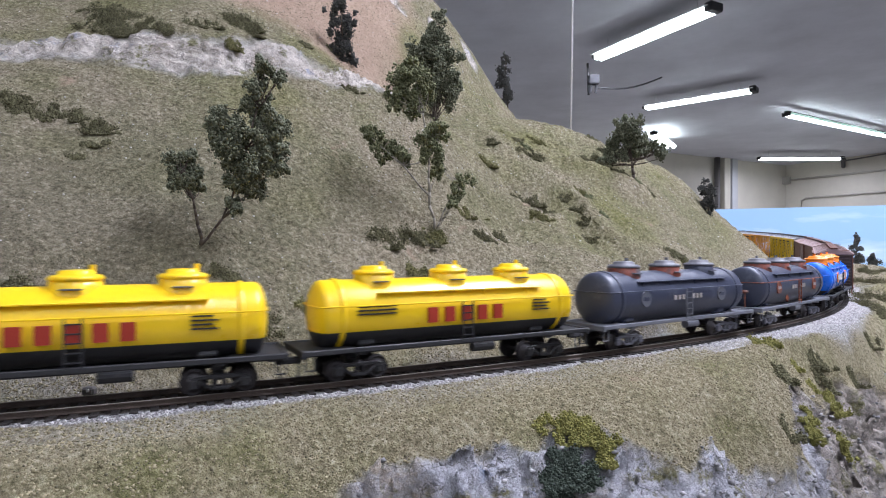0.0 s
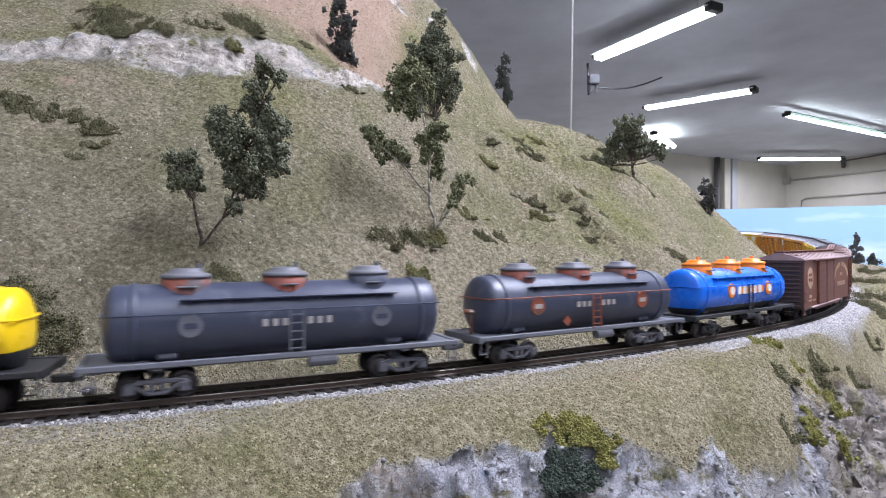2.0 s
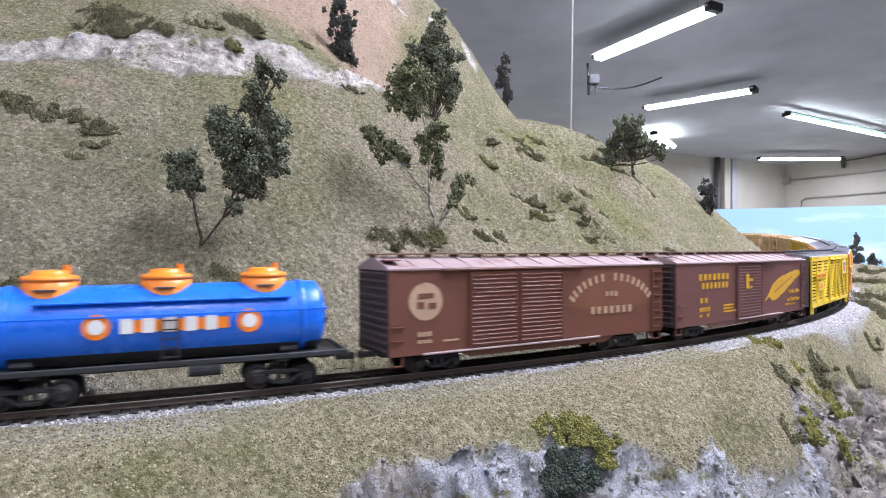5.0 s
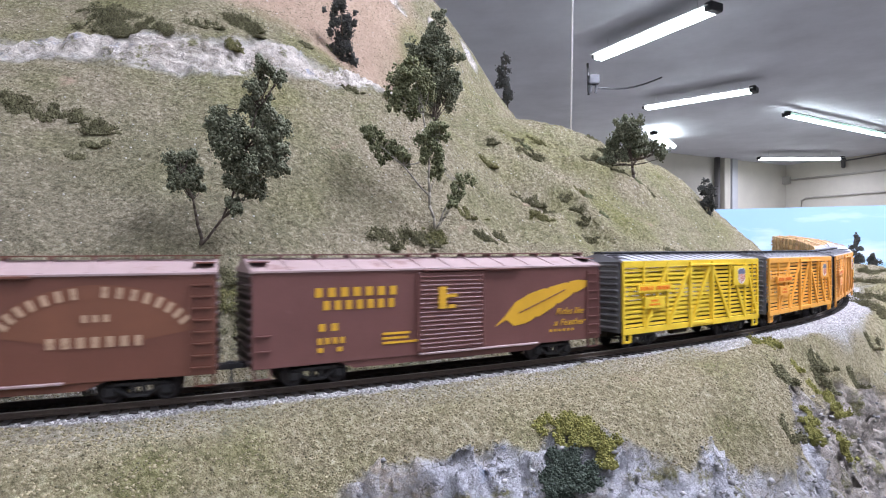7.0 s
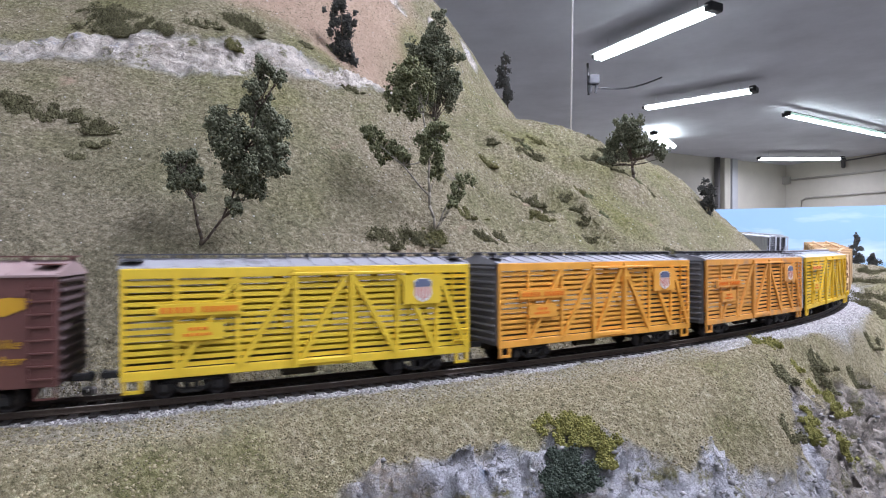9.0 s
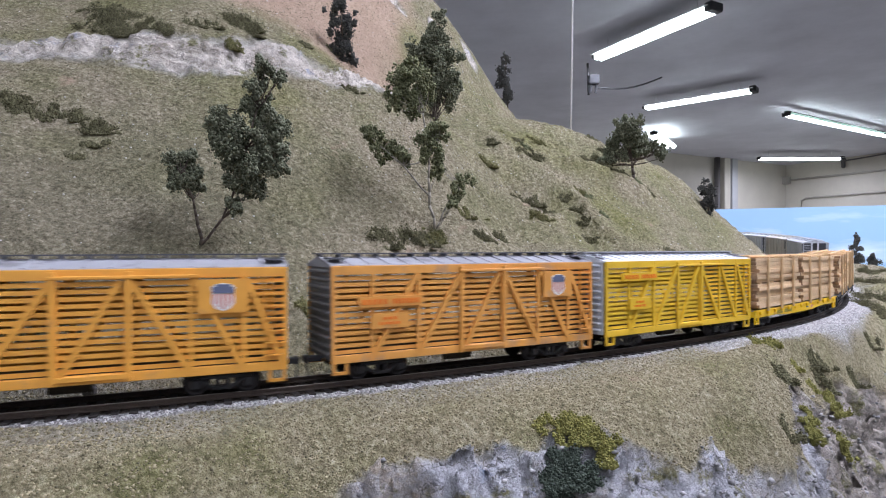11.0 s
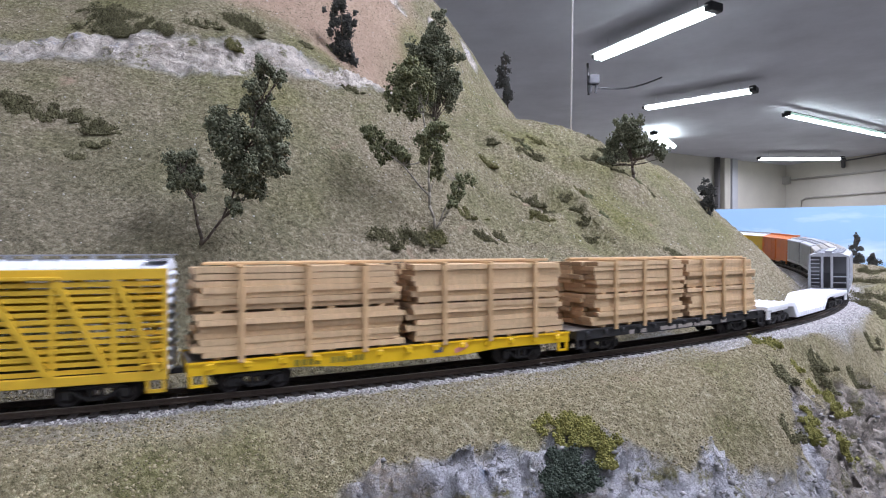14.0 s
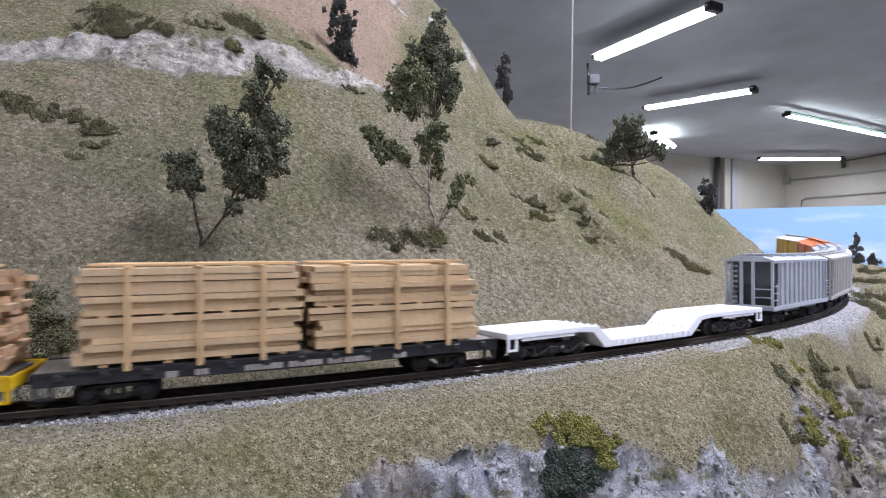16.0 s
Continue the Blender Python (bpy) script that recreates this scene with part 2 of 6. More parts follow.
def land(x, y):
    """Height over BASE and the zones (rock, soil, sand) at plan points."""
    x, y = np.asarray(x, float), np.asarray(y, float)
    n, tz = track_offset(x, y)
    z = RAW(x, y)
    wob = fractal(x, y, 0.05, 11)
    front = smooth_step(-0.02, 0.30, ROCK(x, y) - 0.45 * np.exp(-((x - 0.145) / 0.040) ** 2 - ((y - 0.300) / 0.05) ** 2) + 0.22 * wob + 0.24 * fractal(x, y, 0.012, 15, 3))
    band = 1 - smooth_step(0.010, 0.021, line_distance(x, y, BAND_LINE) + 0.008 * wob)
    for ox, oy, orad in OUTCROPS:
        band = np.maximum(band, 1 - smooth_step(orad * 0.5, orad, np.hypot(x - ox, y - oy) + 0.010 * wob))
    rock = np.maximum(front, band)
    far = smooth_step(0.03, 0.09, n)
    z = z + far * (0.011 * fractal(x, y, 0.17, 3, 3) + 0.0042 * fractal(x, y, 0.03, 5, 4)) + (0.5 + 0.5 * far) * (0.0014 * lattice(x, y, 0.0040, 8) + 0.0014 * lattice(x, y, 0.0075, 9))
    gully = line_distance(x, y, GULLY)
    z = z - 0.0120 * np.exp(-(gully / 0.011) ** 2)
    for line in RIDGES:
        z = z + 0.0135 * np.exp(-(line_distance(x, y, line) / 0.017) ** 2)
    # ledges and cracks of the rock
    crag = fractal(x, y, 0.020, 21, 5)
    ridged = 1 - np.abs(fractal(x, y, 0.034, 31, 4)) * 2.2
    z = z + rock * (0.0050 * crag + 0.0045 * np.clip(ridged, -1, 1) + 0.0012 * fractal(x, y, 0.005, 71, 2))
    step = 0.0085
    zz = z + 0.004 * fractal(x, y, 0.06, 41, 2)
    ph = zz / step - np.floor(zz / step)
    z = z + front * step * 0.75 * (smooth_step(0.25, 0.75, ph) - ph)
    # the bed of the track
    bed = 1 - smooth_step(0.024, 0.040, n)
    z = z * (1 - bed) + (tz - 0.0029 - 0.35 * np.clip(n - 0.0155, 0, 0.02)) * bed
    wide = 0.001 + 0.017 * smooth_step(0.12, 0.36, x)
    sand = 1 - smooth_step(0.0165 + wide * 0.6, 0.019 + wide, n + 0.004 * wob)
    soil = smooth_step(0.0, 0.9, fractal(x, y, 0.11, 61, 4) + 0.75 * smooth_step(0.10, 0.02, z) * smooth_step(0.02, 0.05, n) * (z > 0) + 1.1 * smooth_step(0.15, 0.04, np.hypot(x - 0.20, y - 0.365)))
    red = smooth_step(0.565, 0.62, y) * smooth_step(-0.035, -0.075, x + 0.02 * wob) * smooth_step(-0.33, -0.25, x + 0.05 * wob) * (1 - band)
    hillside = smooth_step(0.0, 0.02, RAW(x, y) - tz + 0.012)
    sand = np.maximum(sand, 0.75 * hillside * (1 - smooth_step(0.024, 0.046, n + 0.012 * wob)))
    dark = 1 - smooth_step(0.0125, 0.0158, n + 0.0015 * wob)
    return z, rock, soil, sand, red, dark


def crags(co, rock):
    """Push the rock out and in along its normals: split blocks, cracks and rough breaks."""
    du, dv = np.gradient(co, axis=1), np.gradient(co, axis=0)
    nor = np.cross(du, dv)
    nor /= np.linalg.norm(nor, axis=2)[:, :, None]
    x, y, z = co[:, :, 0], co[:, :, 1], co[:, :, 2] - BASE
    pick = (rock > 0.08) & (np.abs(x) < 0.12 + 0.86 * y) & (z > -0.13)
    for j, i in zip(*np.nonzero(pick)):
        p = Vector(co[j, i])
        face = (0.50 + 0.80 * min(1.0, max(0.0, (x[j, i] - 0.17) / 0.07))) if z[j, i] < 0.1 else 0.55
        q = Vector((p.x * 105, p.y * 105, p.z * 150)) + noise.noise_vector(p * 70) * 0.9
        d, pts = noise.voronoi(q)
        block = noise.cell(pts[0] * 7.3)
        crack = min(1.0, (d[1] - d[0]) / 0.16)
        fine = noise.turbulence(p * 190, 4, True) - 0.5
        push = 0.0052 * (block - 0.45) - 0.0034 * (1 - crack) + 0.0040 * fine + 0.0030 * noise.noise(p * 45)
        co[j, i] += nor[j, i] * push * face * min(1.0, max(0.0, rock[j, i] - 0.1) * 1.1)


def add_land():
    u = np.linspace(-1, 1, 640)
    gx = 0.05 + 0.42 * u + 1.10 * np.sign(u) * np.abs(u) ** 3.4 - 0.95 * np.clip(-u, 0, 1) ** 7
    v = np.linspace(0, 1, 700)
    gy = -0.40 + 0.44 * np.clip(v / 0.06, 0, 1) + 0.80 * np.clip(v - 0.06, 0, 1) + 1.60 * np.clip(v - 0.06, 0, 1) ** 2.6
    X, Y = np.meshgrid(gx, gy)
    z, rock, soil, sand, red, dark = land(X, Y)
    nx, ny = len(gx), len(gy)
    co = np.stack([X, Y, z + BASE], -1)
    crags(co, rock)
    co = co.reshape(-1, 3)
    idx = np.arange(nx * ny).reshape(ny, nx)
    quads = np.stack([idx[:-1, :-1], idx[:-1, 1:], idx[1:, 1:], idx[1:, :-1]], -1).reshape(-1, 4)
    me = bpy.data.meshes.new("ground")
    me.vertices.add(len(co))
    me.vertices.foreach_set("co", co.astype(np.float32).ravel())
    me.loops.add(quads.size)
    me.loops.foreach_set("vertex_index", quads.astype(np.int32).ravel())
    me.polygons.add(len(quads))
    me.polygons.foreach_set("loop_start", np.arange(0, quads.size, 4, dtype=np.int32))
    me.polygons.foreach_set("use_smooth", np.ones(len(quads), bool))
    for name, val in (("rock", rock), ("soil", soil), ("sand", sand), ("red", red), ("dark", dark), ("pale", rock * (z > 0.1)), ("straw", smooth_step(0.006, -0.004, z) * smooth_step(0.75, 0.60, Y)), ("dun", smooth_step(-0.04, -0.17, X + 0.05 * fractal(X, Y, 0.09, 81)) * smooth_step(0.19, 0.08, z + 0.03 * fractal(X, Y, 0.07, 83)) * smooth_step(-0.004, 0.004, z)), ("ochre", smooth_step(0.175, 0.225, X + 0.03 * fractal(X, Y, 0.03, 77)))):
        me.attributes.new(name, "FLOAT", "POINT").data.foreach_set("value", val.astype(np.float32).ravel())
    me.update(calc_edges=True)
    me.materials.append(land_material())
    bm = bmesh.new()                       # boarded side of the layout, down to the floor
    rim = [idx[0, i] for i in range(0, nx, 8)] + [idx[j, nx - 1] for j in range(0, ny, 8)] + [idx[ny - 1, i] for i in range(nx - 1, -1, -8)] + [idx[j, 0] for j in range(ny - 1, -1, -8)]
    top = [bm.verts.new(co[i]) for i in rim]
    low = [bm.verts.new((co[i][0], co[i][1], 0.0)) for i in rim]
    for i in range(len(rim)):
        k = (i + 1) % len(rim)
        bm.faces.new((low[i], low[k], top[k], top[i]))
    tagged(finish("layout_side", bm, material("plain_board", (0.30, 0.22, 0.14), 0.7)), "plain boarded side under the layout", "layout side", kind="structure")
    tagged(new("ground", me), "modelled hillside of olive turf, grey rock and reddish soil", "ground", kind="structure")


def land_material():
    m = bpy.data.materials.new("scenic_turf")
    m.use_nodes = True
    nt = m.node_tree
    n, k = nt.nodes, nt.links
    bsdf = n["Principled BSDF"]
    tc = n.new("ShaderNodeTexCoord")

    def noise_at(scale, detail=5.0, rough=0.6):
        t = n.new("ShaderNodeTexNoise")
        t.inputs["Scale"].default_value, t.inputs["Detail"].default_value, t.inputs["Roughness"].default_value = scale, detail, rough
        k.new(tc.outputs["Object"], t.inputs["Vector"])
        return t.outputs["Fac"]

    def ramp(fac, stops):
        r = n.new("ShaderNodeValToRGB")
        while len(r.color_ramp.elements) < len(stops):
            r.color_ramp.elements.new(0.5)
        for e, (at, c) in zip(r.color_ramp.elements, stops):
            e.position, e.color = at, (*c, 1)
        k.new(fac, r.inputs["Fac"])
        return r.outputs["Color"]

    def mix(fac, a, b):
        x = n.new("ShaderNodeMix")
        x.data_type = "RGBA"
        k.new(fac, x.inputs["Factor"]), k.new(a, x.inputs["A"]), k.new(b, x.inputs["B"])
        return x.outputs["Result"]

    def attr(name):
        a = n.new("ShaderNodeAttribute")
        a.attribute_name = name
        return a.outputs["Fac"]

    def curve01(fac, lo, hi):
        r = n.new("ShaderNodeMapRange")
        r.inputs["From Min"].default_value, r.inputs["From Max"].default_value = lo, hi
        k.new(fac, r.inputs["Value"])
        return r.outputs["Result"]

    fleck = noise_at(330.0, 5.0, 0.8)
    grass = ramp(fleck, [(0.32, (0.058, 0.054, 0.026)), (0.47, (0.165, 0.155, 0.080)), (0.58, (0.27, 0.250, 0.138)), (0.70, (0.46, 0.43, 0.32))])
    earth = ramp(fleck, [(0.32, (0.110, 0.090, 0.056)), (0.49, (0.262, 0.224, 0.150)), (0.61, (0.41, 0.355, 0.255)), (0.72, (0.64, 0.595, 0.50))])
    patch = curve01(noise_at(13.0, 7.0, 0.7), 0.40, 0.62)
    base = mix(patch, grass, earth)
    olive = ramp(fleck, [(0.32, (0.060, 0.060, 0.022)), (0.50, (0.178, 0.170, 0.068)), (0.68, (0.35, 0.33, 0.165))])
    base = mix(curve01(noise_at(8.0, 5.0, 0.6), 0.50, 0.68), base, olive)
    base = mix(curve01(attr("soil"), 0.0, 1.1), base, earth)
    dun = ramp(fleck, [(0.32, (0.062, 0.055, 0.034)), (0.49, (0.172, 0.154, 0.102)), (0.61, (0.275, 0.248, 0.172)), (0.72, (0.47, 0.44, 0.35))])
    base = mix(curve01(attr("dun"), 0.0, 1.6), base, dun)
    straw = ramp(fleck, [(0.32, (0.110, 0.092, 0.050)), (0.49, (0.300, 0.258, 0.160)), (0.61, (0.44, 0.388, 0.262)), (0.72, (0.62, 0.57, 0.45))])
    straw = mix(curve01(noise_at(19.0, 5.0, 0.6), 0.47, 0.72), straw, olive)
    base = mix(curve01(attr("straw"), 0.0, 1.15), base, straw)
    redc = ramp(fleck, [(0.3, (0.27, 0.190, 0.135)), (0.55, (0.43, 0.31, 0.225)), (0.72, (0.54, 0.43, 0.33))])
    base = mix(attr("red"), base, redc)
    rust = curve01(noise_at(17.0, 5.0, 0.6), 0.66, 0.74)
    base = mix(rust, base, redc)
    stone = ramp(noise_at(140.0, 10.0, 0.9), [(0.30, (0.15, 0.145, 0.15)), (0.41, (0.32, 0.315, 0.33)), (0.52, (0.50, 0.495, 0.52)), (0.68, (0.72, 0.71, 0.725))])
    blue = curve01(noise_at(34.0, 5.0, 0.6), 0.58, 0.68)
    pale = ramp(noise_at(95.0, 9.0, 0.75), [(0.30, (0.20, 0.175, 0.15)), (0.42, (0.48, 0.43, 0.37)), (0.54, (0.64, 0.58, 0.51)), (0.70, (0.82, 0.77, 0.71))])
    stone = mix(attr("pale"), stone, pale)
    tint = n.new("ShaderNodeRGB")
    tint.outputs[0].default_value = (0.27, 0.33, 0.48, 1)
    stone_b = mix(curve01(noise_at(160.0, 4.0, 0.6), 0.45, 0.6), tint.outputs[0], stone)
    stone = mix(blue, stone, stone_b)
    tan = ramp(noise_at(150.0, 9.0, 0.85), [(0.32, (0.11, 0.09, 0.075)), (0.48, (0.34, 0.285, 0.225)), (0.66, (0.60, 0.53, 0.45))])
    stone = mix(curve01(noise_at(27.0, 6.0, 0.7), 0.52, 0.66), stone, tan)
    stone = mix(curve01(attr("ochre"), 0.0, 1.3), stone, tan)
    # split rock: warped cells, a dark wash painting shade into the cracks
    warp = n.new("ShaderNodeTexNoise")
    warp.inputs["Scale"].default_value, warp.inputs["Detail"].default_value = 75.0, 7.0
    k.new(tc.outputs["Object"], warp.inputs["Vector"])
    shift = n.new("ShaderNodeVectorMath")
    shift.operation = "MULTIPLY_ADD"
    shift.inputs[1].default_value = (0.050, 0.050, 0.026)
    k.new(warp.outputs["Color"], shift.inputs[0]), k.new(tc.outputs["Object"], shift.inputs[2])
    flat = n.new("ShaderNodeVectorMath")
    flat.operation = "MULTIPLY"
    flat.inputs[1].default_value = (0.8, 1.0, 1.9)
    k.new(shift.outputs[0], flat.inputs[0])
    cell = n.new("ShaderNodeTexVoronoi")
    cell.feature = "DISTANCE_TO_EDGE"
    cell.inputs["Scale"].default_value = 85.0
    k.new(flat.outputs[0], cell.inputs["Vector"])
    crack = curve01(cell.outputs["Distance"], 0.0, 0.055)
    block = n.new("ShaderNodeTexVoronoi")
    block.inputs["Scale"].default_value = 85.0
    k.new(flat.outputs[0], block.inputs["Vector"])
    crack_shade = ramp(noise_at(200.0, 5.0, 0.7), [(0.3, (0.085, 0.076, 0.070)), (0.7, (0.30, 0.275, 0.25))])
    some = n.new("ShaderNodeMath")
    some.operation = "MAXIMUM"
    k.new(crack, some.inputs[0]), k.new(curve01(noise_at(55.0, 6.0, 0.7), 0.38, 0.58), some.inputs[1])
    stone = mix(some.outputs[0], crack_shade, stone)
    grit = ramp(noise_at(900.0, 2.0, 0.5), [(0.32, (0.16, 0.15, 0.15)), (0.5, (0.40, 0.39, 0.39)), (0.66, (0.70, 0.69, 0.68))])
    base = mix(attr("sand"), base, grit)
    oily = ramp(noise_at(700.0, 3.0, 0.6), [(0.32, (0.020, 0.016, 0.013)), (0.55, (0.060, 0.048, 0.038)), (0.72, (0.13, 0.11, 0.09))])
    base = mix(attr("dark"), base, oily)
    moss = curve01(noise_at(48.0, 6.0, 0.7), 0.56, 0.64)
    stone = mix(moss, stone, grass)
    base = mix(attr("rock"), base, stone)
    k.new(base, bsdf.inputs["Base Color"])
    bsdf.inputs["Roughness"].default_value = 0.95
    bsdf.inputs["Specular IOR Level"].default_value = 0.15
    bp = n.new("ShaderNodeBump")
    bp.inputs["Strength"].default_value, bp.inputs["Distance"].default_value = 1.0, 0.0050
    k.new(noise_at(230.0, 7.0, 0.75), bp.inputs["Height"])
    # the blocks of the rock stand out by different heights
    tall = n.new("ShaderNodeMath")
    tall.operation = "MULTIPLY_ADD"
    tall.inputs[1].default_value = 0.9
    k.new(block.outputs["Color"], tall.inputs[0]), k.new(some.outputs[0], tall.inputs[2])
    lift = n.new("ShaderNodeMath")
    lift.operation = "MULTIPLY"
    k.new(tall.outputs[0], lift.inputs[0]), k.new(attr("rock"), lift.inputs[1])
    bq = n.new("ShaderNodeBump")
    bq.inputs["Strength"].default_value, bq.inputs["Distance"].default_value = 0.7, 0.0012
    k.new(lift.outputs[0], bq.inputs["Height"]), k.new(bp.outputs["Normal"], bq.inputs["Normal"])
    k.new(bq.outputs["Normal"], bsdf.inputs["Normal"])
    return m


add_land()

# ---- track ----
RAIL = material("weathered_rail", (0.075, 0.055, 0.042), 0.55, 0.3, 0.25, 300)
RAILTOP = material("polished_rail_head", (0.24, 0.21, 0.18), 0.5, 0.7, 0.2, 200)
TIE = material("dark_tie", (0.032, 0.026, 0.022), 0.85, 0, 0.4, 400, 0.4, 900, objvar=0.3)


def sweep(bm, side, profile, s0, s1, step, mi=0):
    """A bar of that cross-section along the track."""
    rows = []
    for s in np.arange(s0, s1, step):
        rows.append([bm.verts.new(on_track(s, side + a, b)) for a, b in profile])
    n = len(profile)
    for p, q in zip(rows, rows[1:]):
        for i in range(n):
            f = bm.faces.new((p[i], q[i], q[(i + 1) % n], p[(i + 1) % n]))
            f.material_index = mi


def add_track():
    root = tagged(new("railway_track"), "brown weathered model railway track on dark ties", "track", kind="structure")
    for side in (-0.0087, 0.0087):
        bm = bmesh.new()
        sweep(bm, side, [(-0.0011, -0.0022), (0.0011, -0.0022), (0.0003, -0.0017), (0.0003, -0.0008), (0.0005, -0.0006), (0.0005, -0.0001), (-0.0005, -0.0001), (-0.0005, -0.0006), (-0.0003, -0.0008), (-0.0003, -0.0017)], -2.2, 3.1, 0.010)
        rail = part("rail", bm, RAIL, root)
        bm = bmesh.new()
        sweep(bm, side, [(-0.00045, -0.0001), (0.00045, -0.0001), (0.0003, 0.0001), (-0.0003, 0.0001)], -2.2, 3.1, 0.010)
        part("rail_head", bm, RAILTOP, rail, "polished steel running surface")
    ties = []
    bm = bmesh.new()
    box(bm, (0, 0, 0), (0.0029, 0.0300, 0.0022), 0.0003)
    first = finish("tie", bm, TIE, root)
    for i, s in enumerate(np.arange(-0.30, 1.52, 0.0066)):
        ob = first if i == 0 else new("tie", first.data)
        ob.parent = root
        a = float(np.interp(s, TS, TA))
        ob.matrix_local = Matrix.Translation(on_track(s, 0, -0.0035)) @ pose(0, 0, 0, 0, 0, math.degrees(a) + random.uniform(-1.2, 1.2))


add_track()

# ---- room ----
CREAM = material("cream_painted_block", (0.52, 0.485, 0.41), 0.7, 0, 0.06, 3, 0.2, 60)
GREYPAINT = material("grey_painted_concrete", (0.56, 0.56, 0.585), 0.75, 0, 0.14, 1.4, 0.2, 30)
FLOORMAT = material("worn_concrete_floor", (0.38, 0.365, 0.345), 0.6, 0, 0.2, 2)


def add_room():
    c = Vector((7.4, 12.75, 0))
    u, v = Vector((-0.89, -0.455, 0)), Vector((0.455, -0.89, 0))

    def slab(name, a, b, z0, z1, out, label):
        bm = bmesh.new()
        d = (b - a).normalized()
        lo = [a, b, b + out * 0.2, a + out * 0.2]
        vs = [bm.verts.new((p.x, p.y, z)) for z in (z0, z1) for p in lo]
        for f in ((3, 2, 1, 0), (4, 5, 6, 7), (0, 1, 5, 4), (1, 2, 6, 5), (2, 3, 7, 6), (3, 0, 4, 7)):
            bm.faces.new([vs[i] for i in f])
        bmesh.ops.recalc_face_normals(bm, faces=bm.faces[:])
        return tagged(finish(name, bm, CREAM), label, "wall", kind="structure")
    p, q, r, s = c, c + u * 19, c + u * 19 + v * 20, c + v * 20
    for i, (a, b, o) in enumerate(((p, q, -v), (q, r, u), (r, s, v), (s, p, -u))):
        slab("wall_%d" % (i + 1), a, b, 0, CEIL, o, "cream painted block wall of the room")
    for name, z, mat, lab in (("floor", -0.1, FLOORMAT, "grey concrete floor of the room"), ("ceiling", CEIL, GREYPAINT, "grey painted concrete ceiling with pale patches")):
        bm = bmesh.new()
        lo = [p - u * 0.2 - v * 0.2, q + u * 0.2 - v * 0.2, r + (u + v) * 0.2, s - u * 0.2 + v * 0.2]
        vs = [bm.verts.new((w.x, w.y, zz)) for zz in (z, z + 0.1) for w in lo]
        for f in ((3, 2, 1, 0), (4, 5, 6, 7), (0, 1, 5, 4), (1, 2, 6, 5), (2, 3, 7, 6), (3, 0, 4, 7)):
            bm.faces.new([vs[i] for i in f])
        bmesh.ops.recalc_face_normals(bm, faces=bm.faces[:])
        tagged(finish(name, bm, mat), lab, name, kind="structure")
    # painted sky panel behind the layout
    m = bpy.data.materials.new("painted_sky")
    m.use_nodes = True
    nt = m.node_tree
    n, k = nt.nodes, nt.links
    tc, mp, no, rp = n.new("ShaderNodeTexCoord"), n.new("ShaderNodeMapping"), n.new("ShaderNodeTexNoise"), n.new("ShaderNodeValToRGB")
    mp.inputs["Scale"].default_value = (2.2, 2.2, 9.0)
    k.new(tc.outputs["Object"], mp.inputs["Vector"]), k.new(mp.outputs["Vector"], no.inputs["Vector"])
    no.inputs["Scale"].default_value, no.inputs["Detail"].default_value = 1.6, 4.0
    rp.color_ramp.elements[0].position, rp.color_ramp.elements[1].position = 0.56, 0.72
    rp.color_ramp.elements[0].color, rp.color_ramp.elements[1].color = (0.34, 0.55, 0.82, 1), (0.66, 0.78, 0.90, 1)
    k.new(no.outputs["Fac"], rp.inputs["Fac"]), k.new(rp.outputs["Color"], n["Principled BSDF"].inputs["Base Color"])
    n["Principled BSDF"].inputs["Roughness"].default_value = 0.6
    bm = bmesh.new()
    line = [(-0.9, 2.55), (-0.2, 2.42), (0.40, 2.22), (0.93, 2.0), (1.36, 1.81), (1.75, 1.55), (2.0, 1.2)]
    rows = []
    for i, (x, y) in enumerate(line):
        z1 = EYE[2] + 0.144
        rows.append([bm.verts.new((x, y, z)) for z in (0.0, z1)] + [bm.verts.new((x + 0.004, y + 0.006, z)) for z in (z1, 0.0)])
    for a, b in zip(rows, rows[1:]):
        for i in range(4):
            bm.faces.new((a[i], b[i], b[(i + 1) % 4], a[(i + 1) % 4]))
    bm.faces.new(rows[0]), bm.faces.new(rows[-1][::-1])
    bmesh.ops.recalc_face_normals(bm, faces=bm.faces[:])
    tagged(finish("sky_panel", bm, m), "pale blue painted sky panel with faint clouds", "backdrop", kind="structure")


add_room()
TUBEMAT = glowing("lit_tube", (0.80, 0.92, 1.0), 14.0)
BLACKCAP = material("black_plastic", (0.02, 0.02, 0.022), 0.5)
REFLECTOR = material("white_enamel", (0.80, 0.81, 0.80), 0.35, 0, 0.03, 10)
GREENHOUSING = material("dark_green_housing", (0.05, 0.10, 0.07), 0.5)


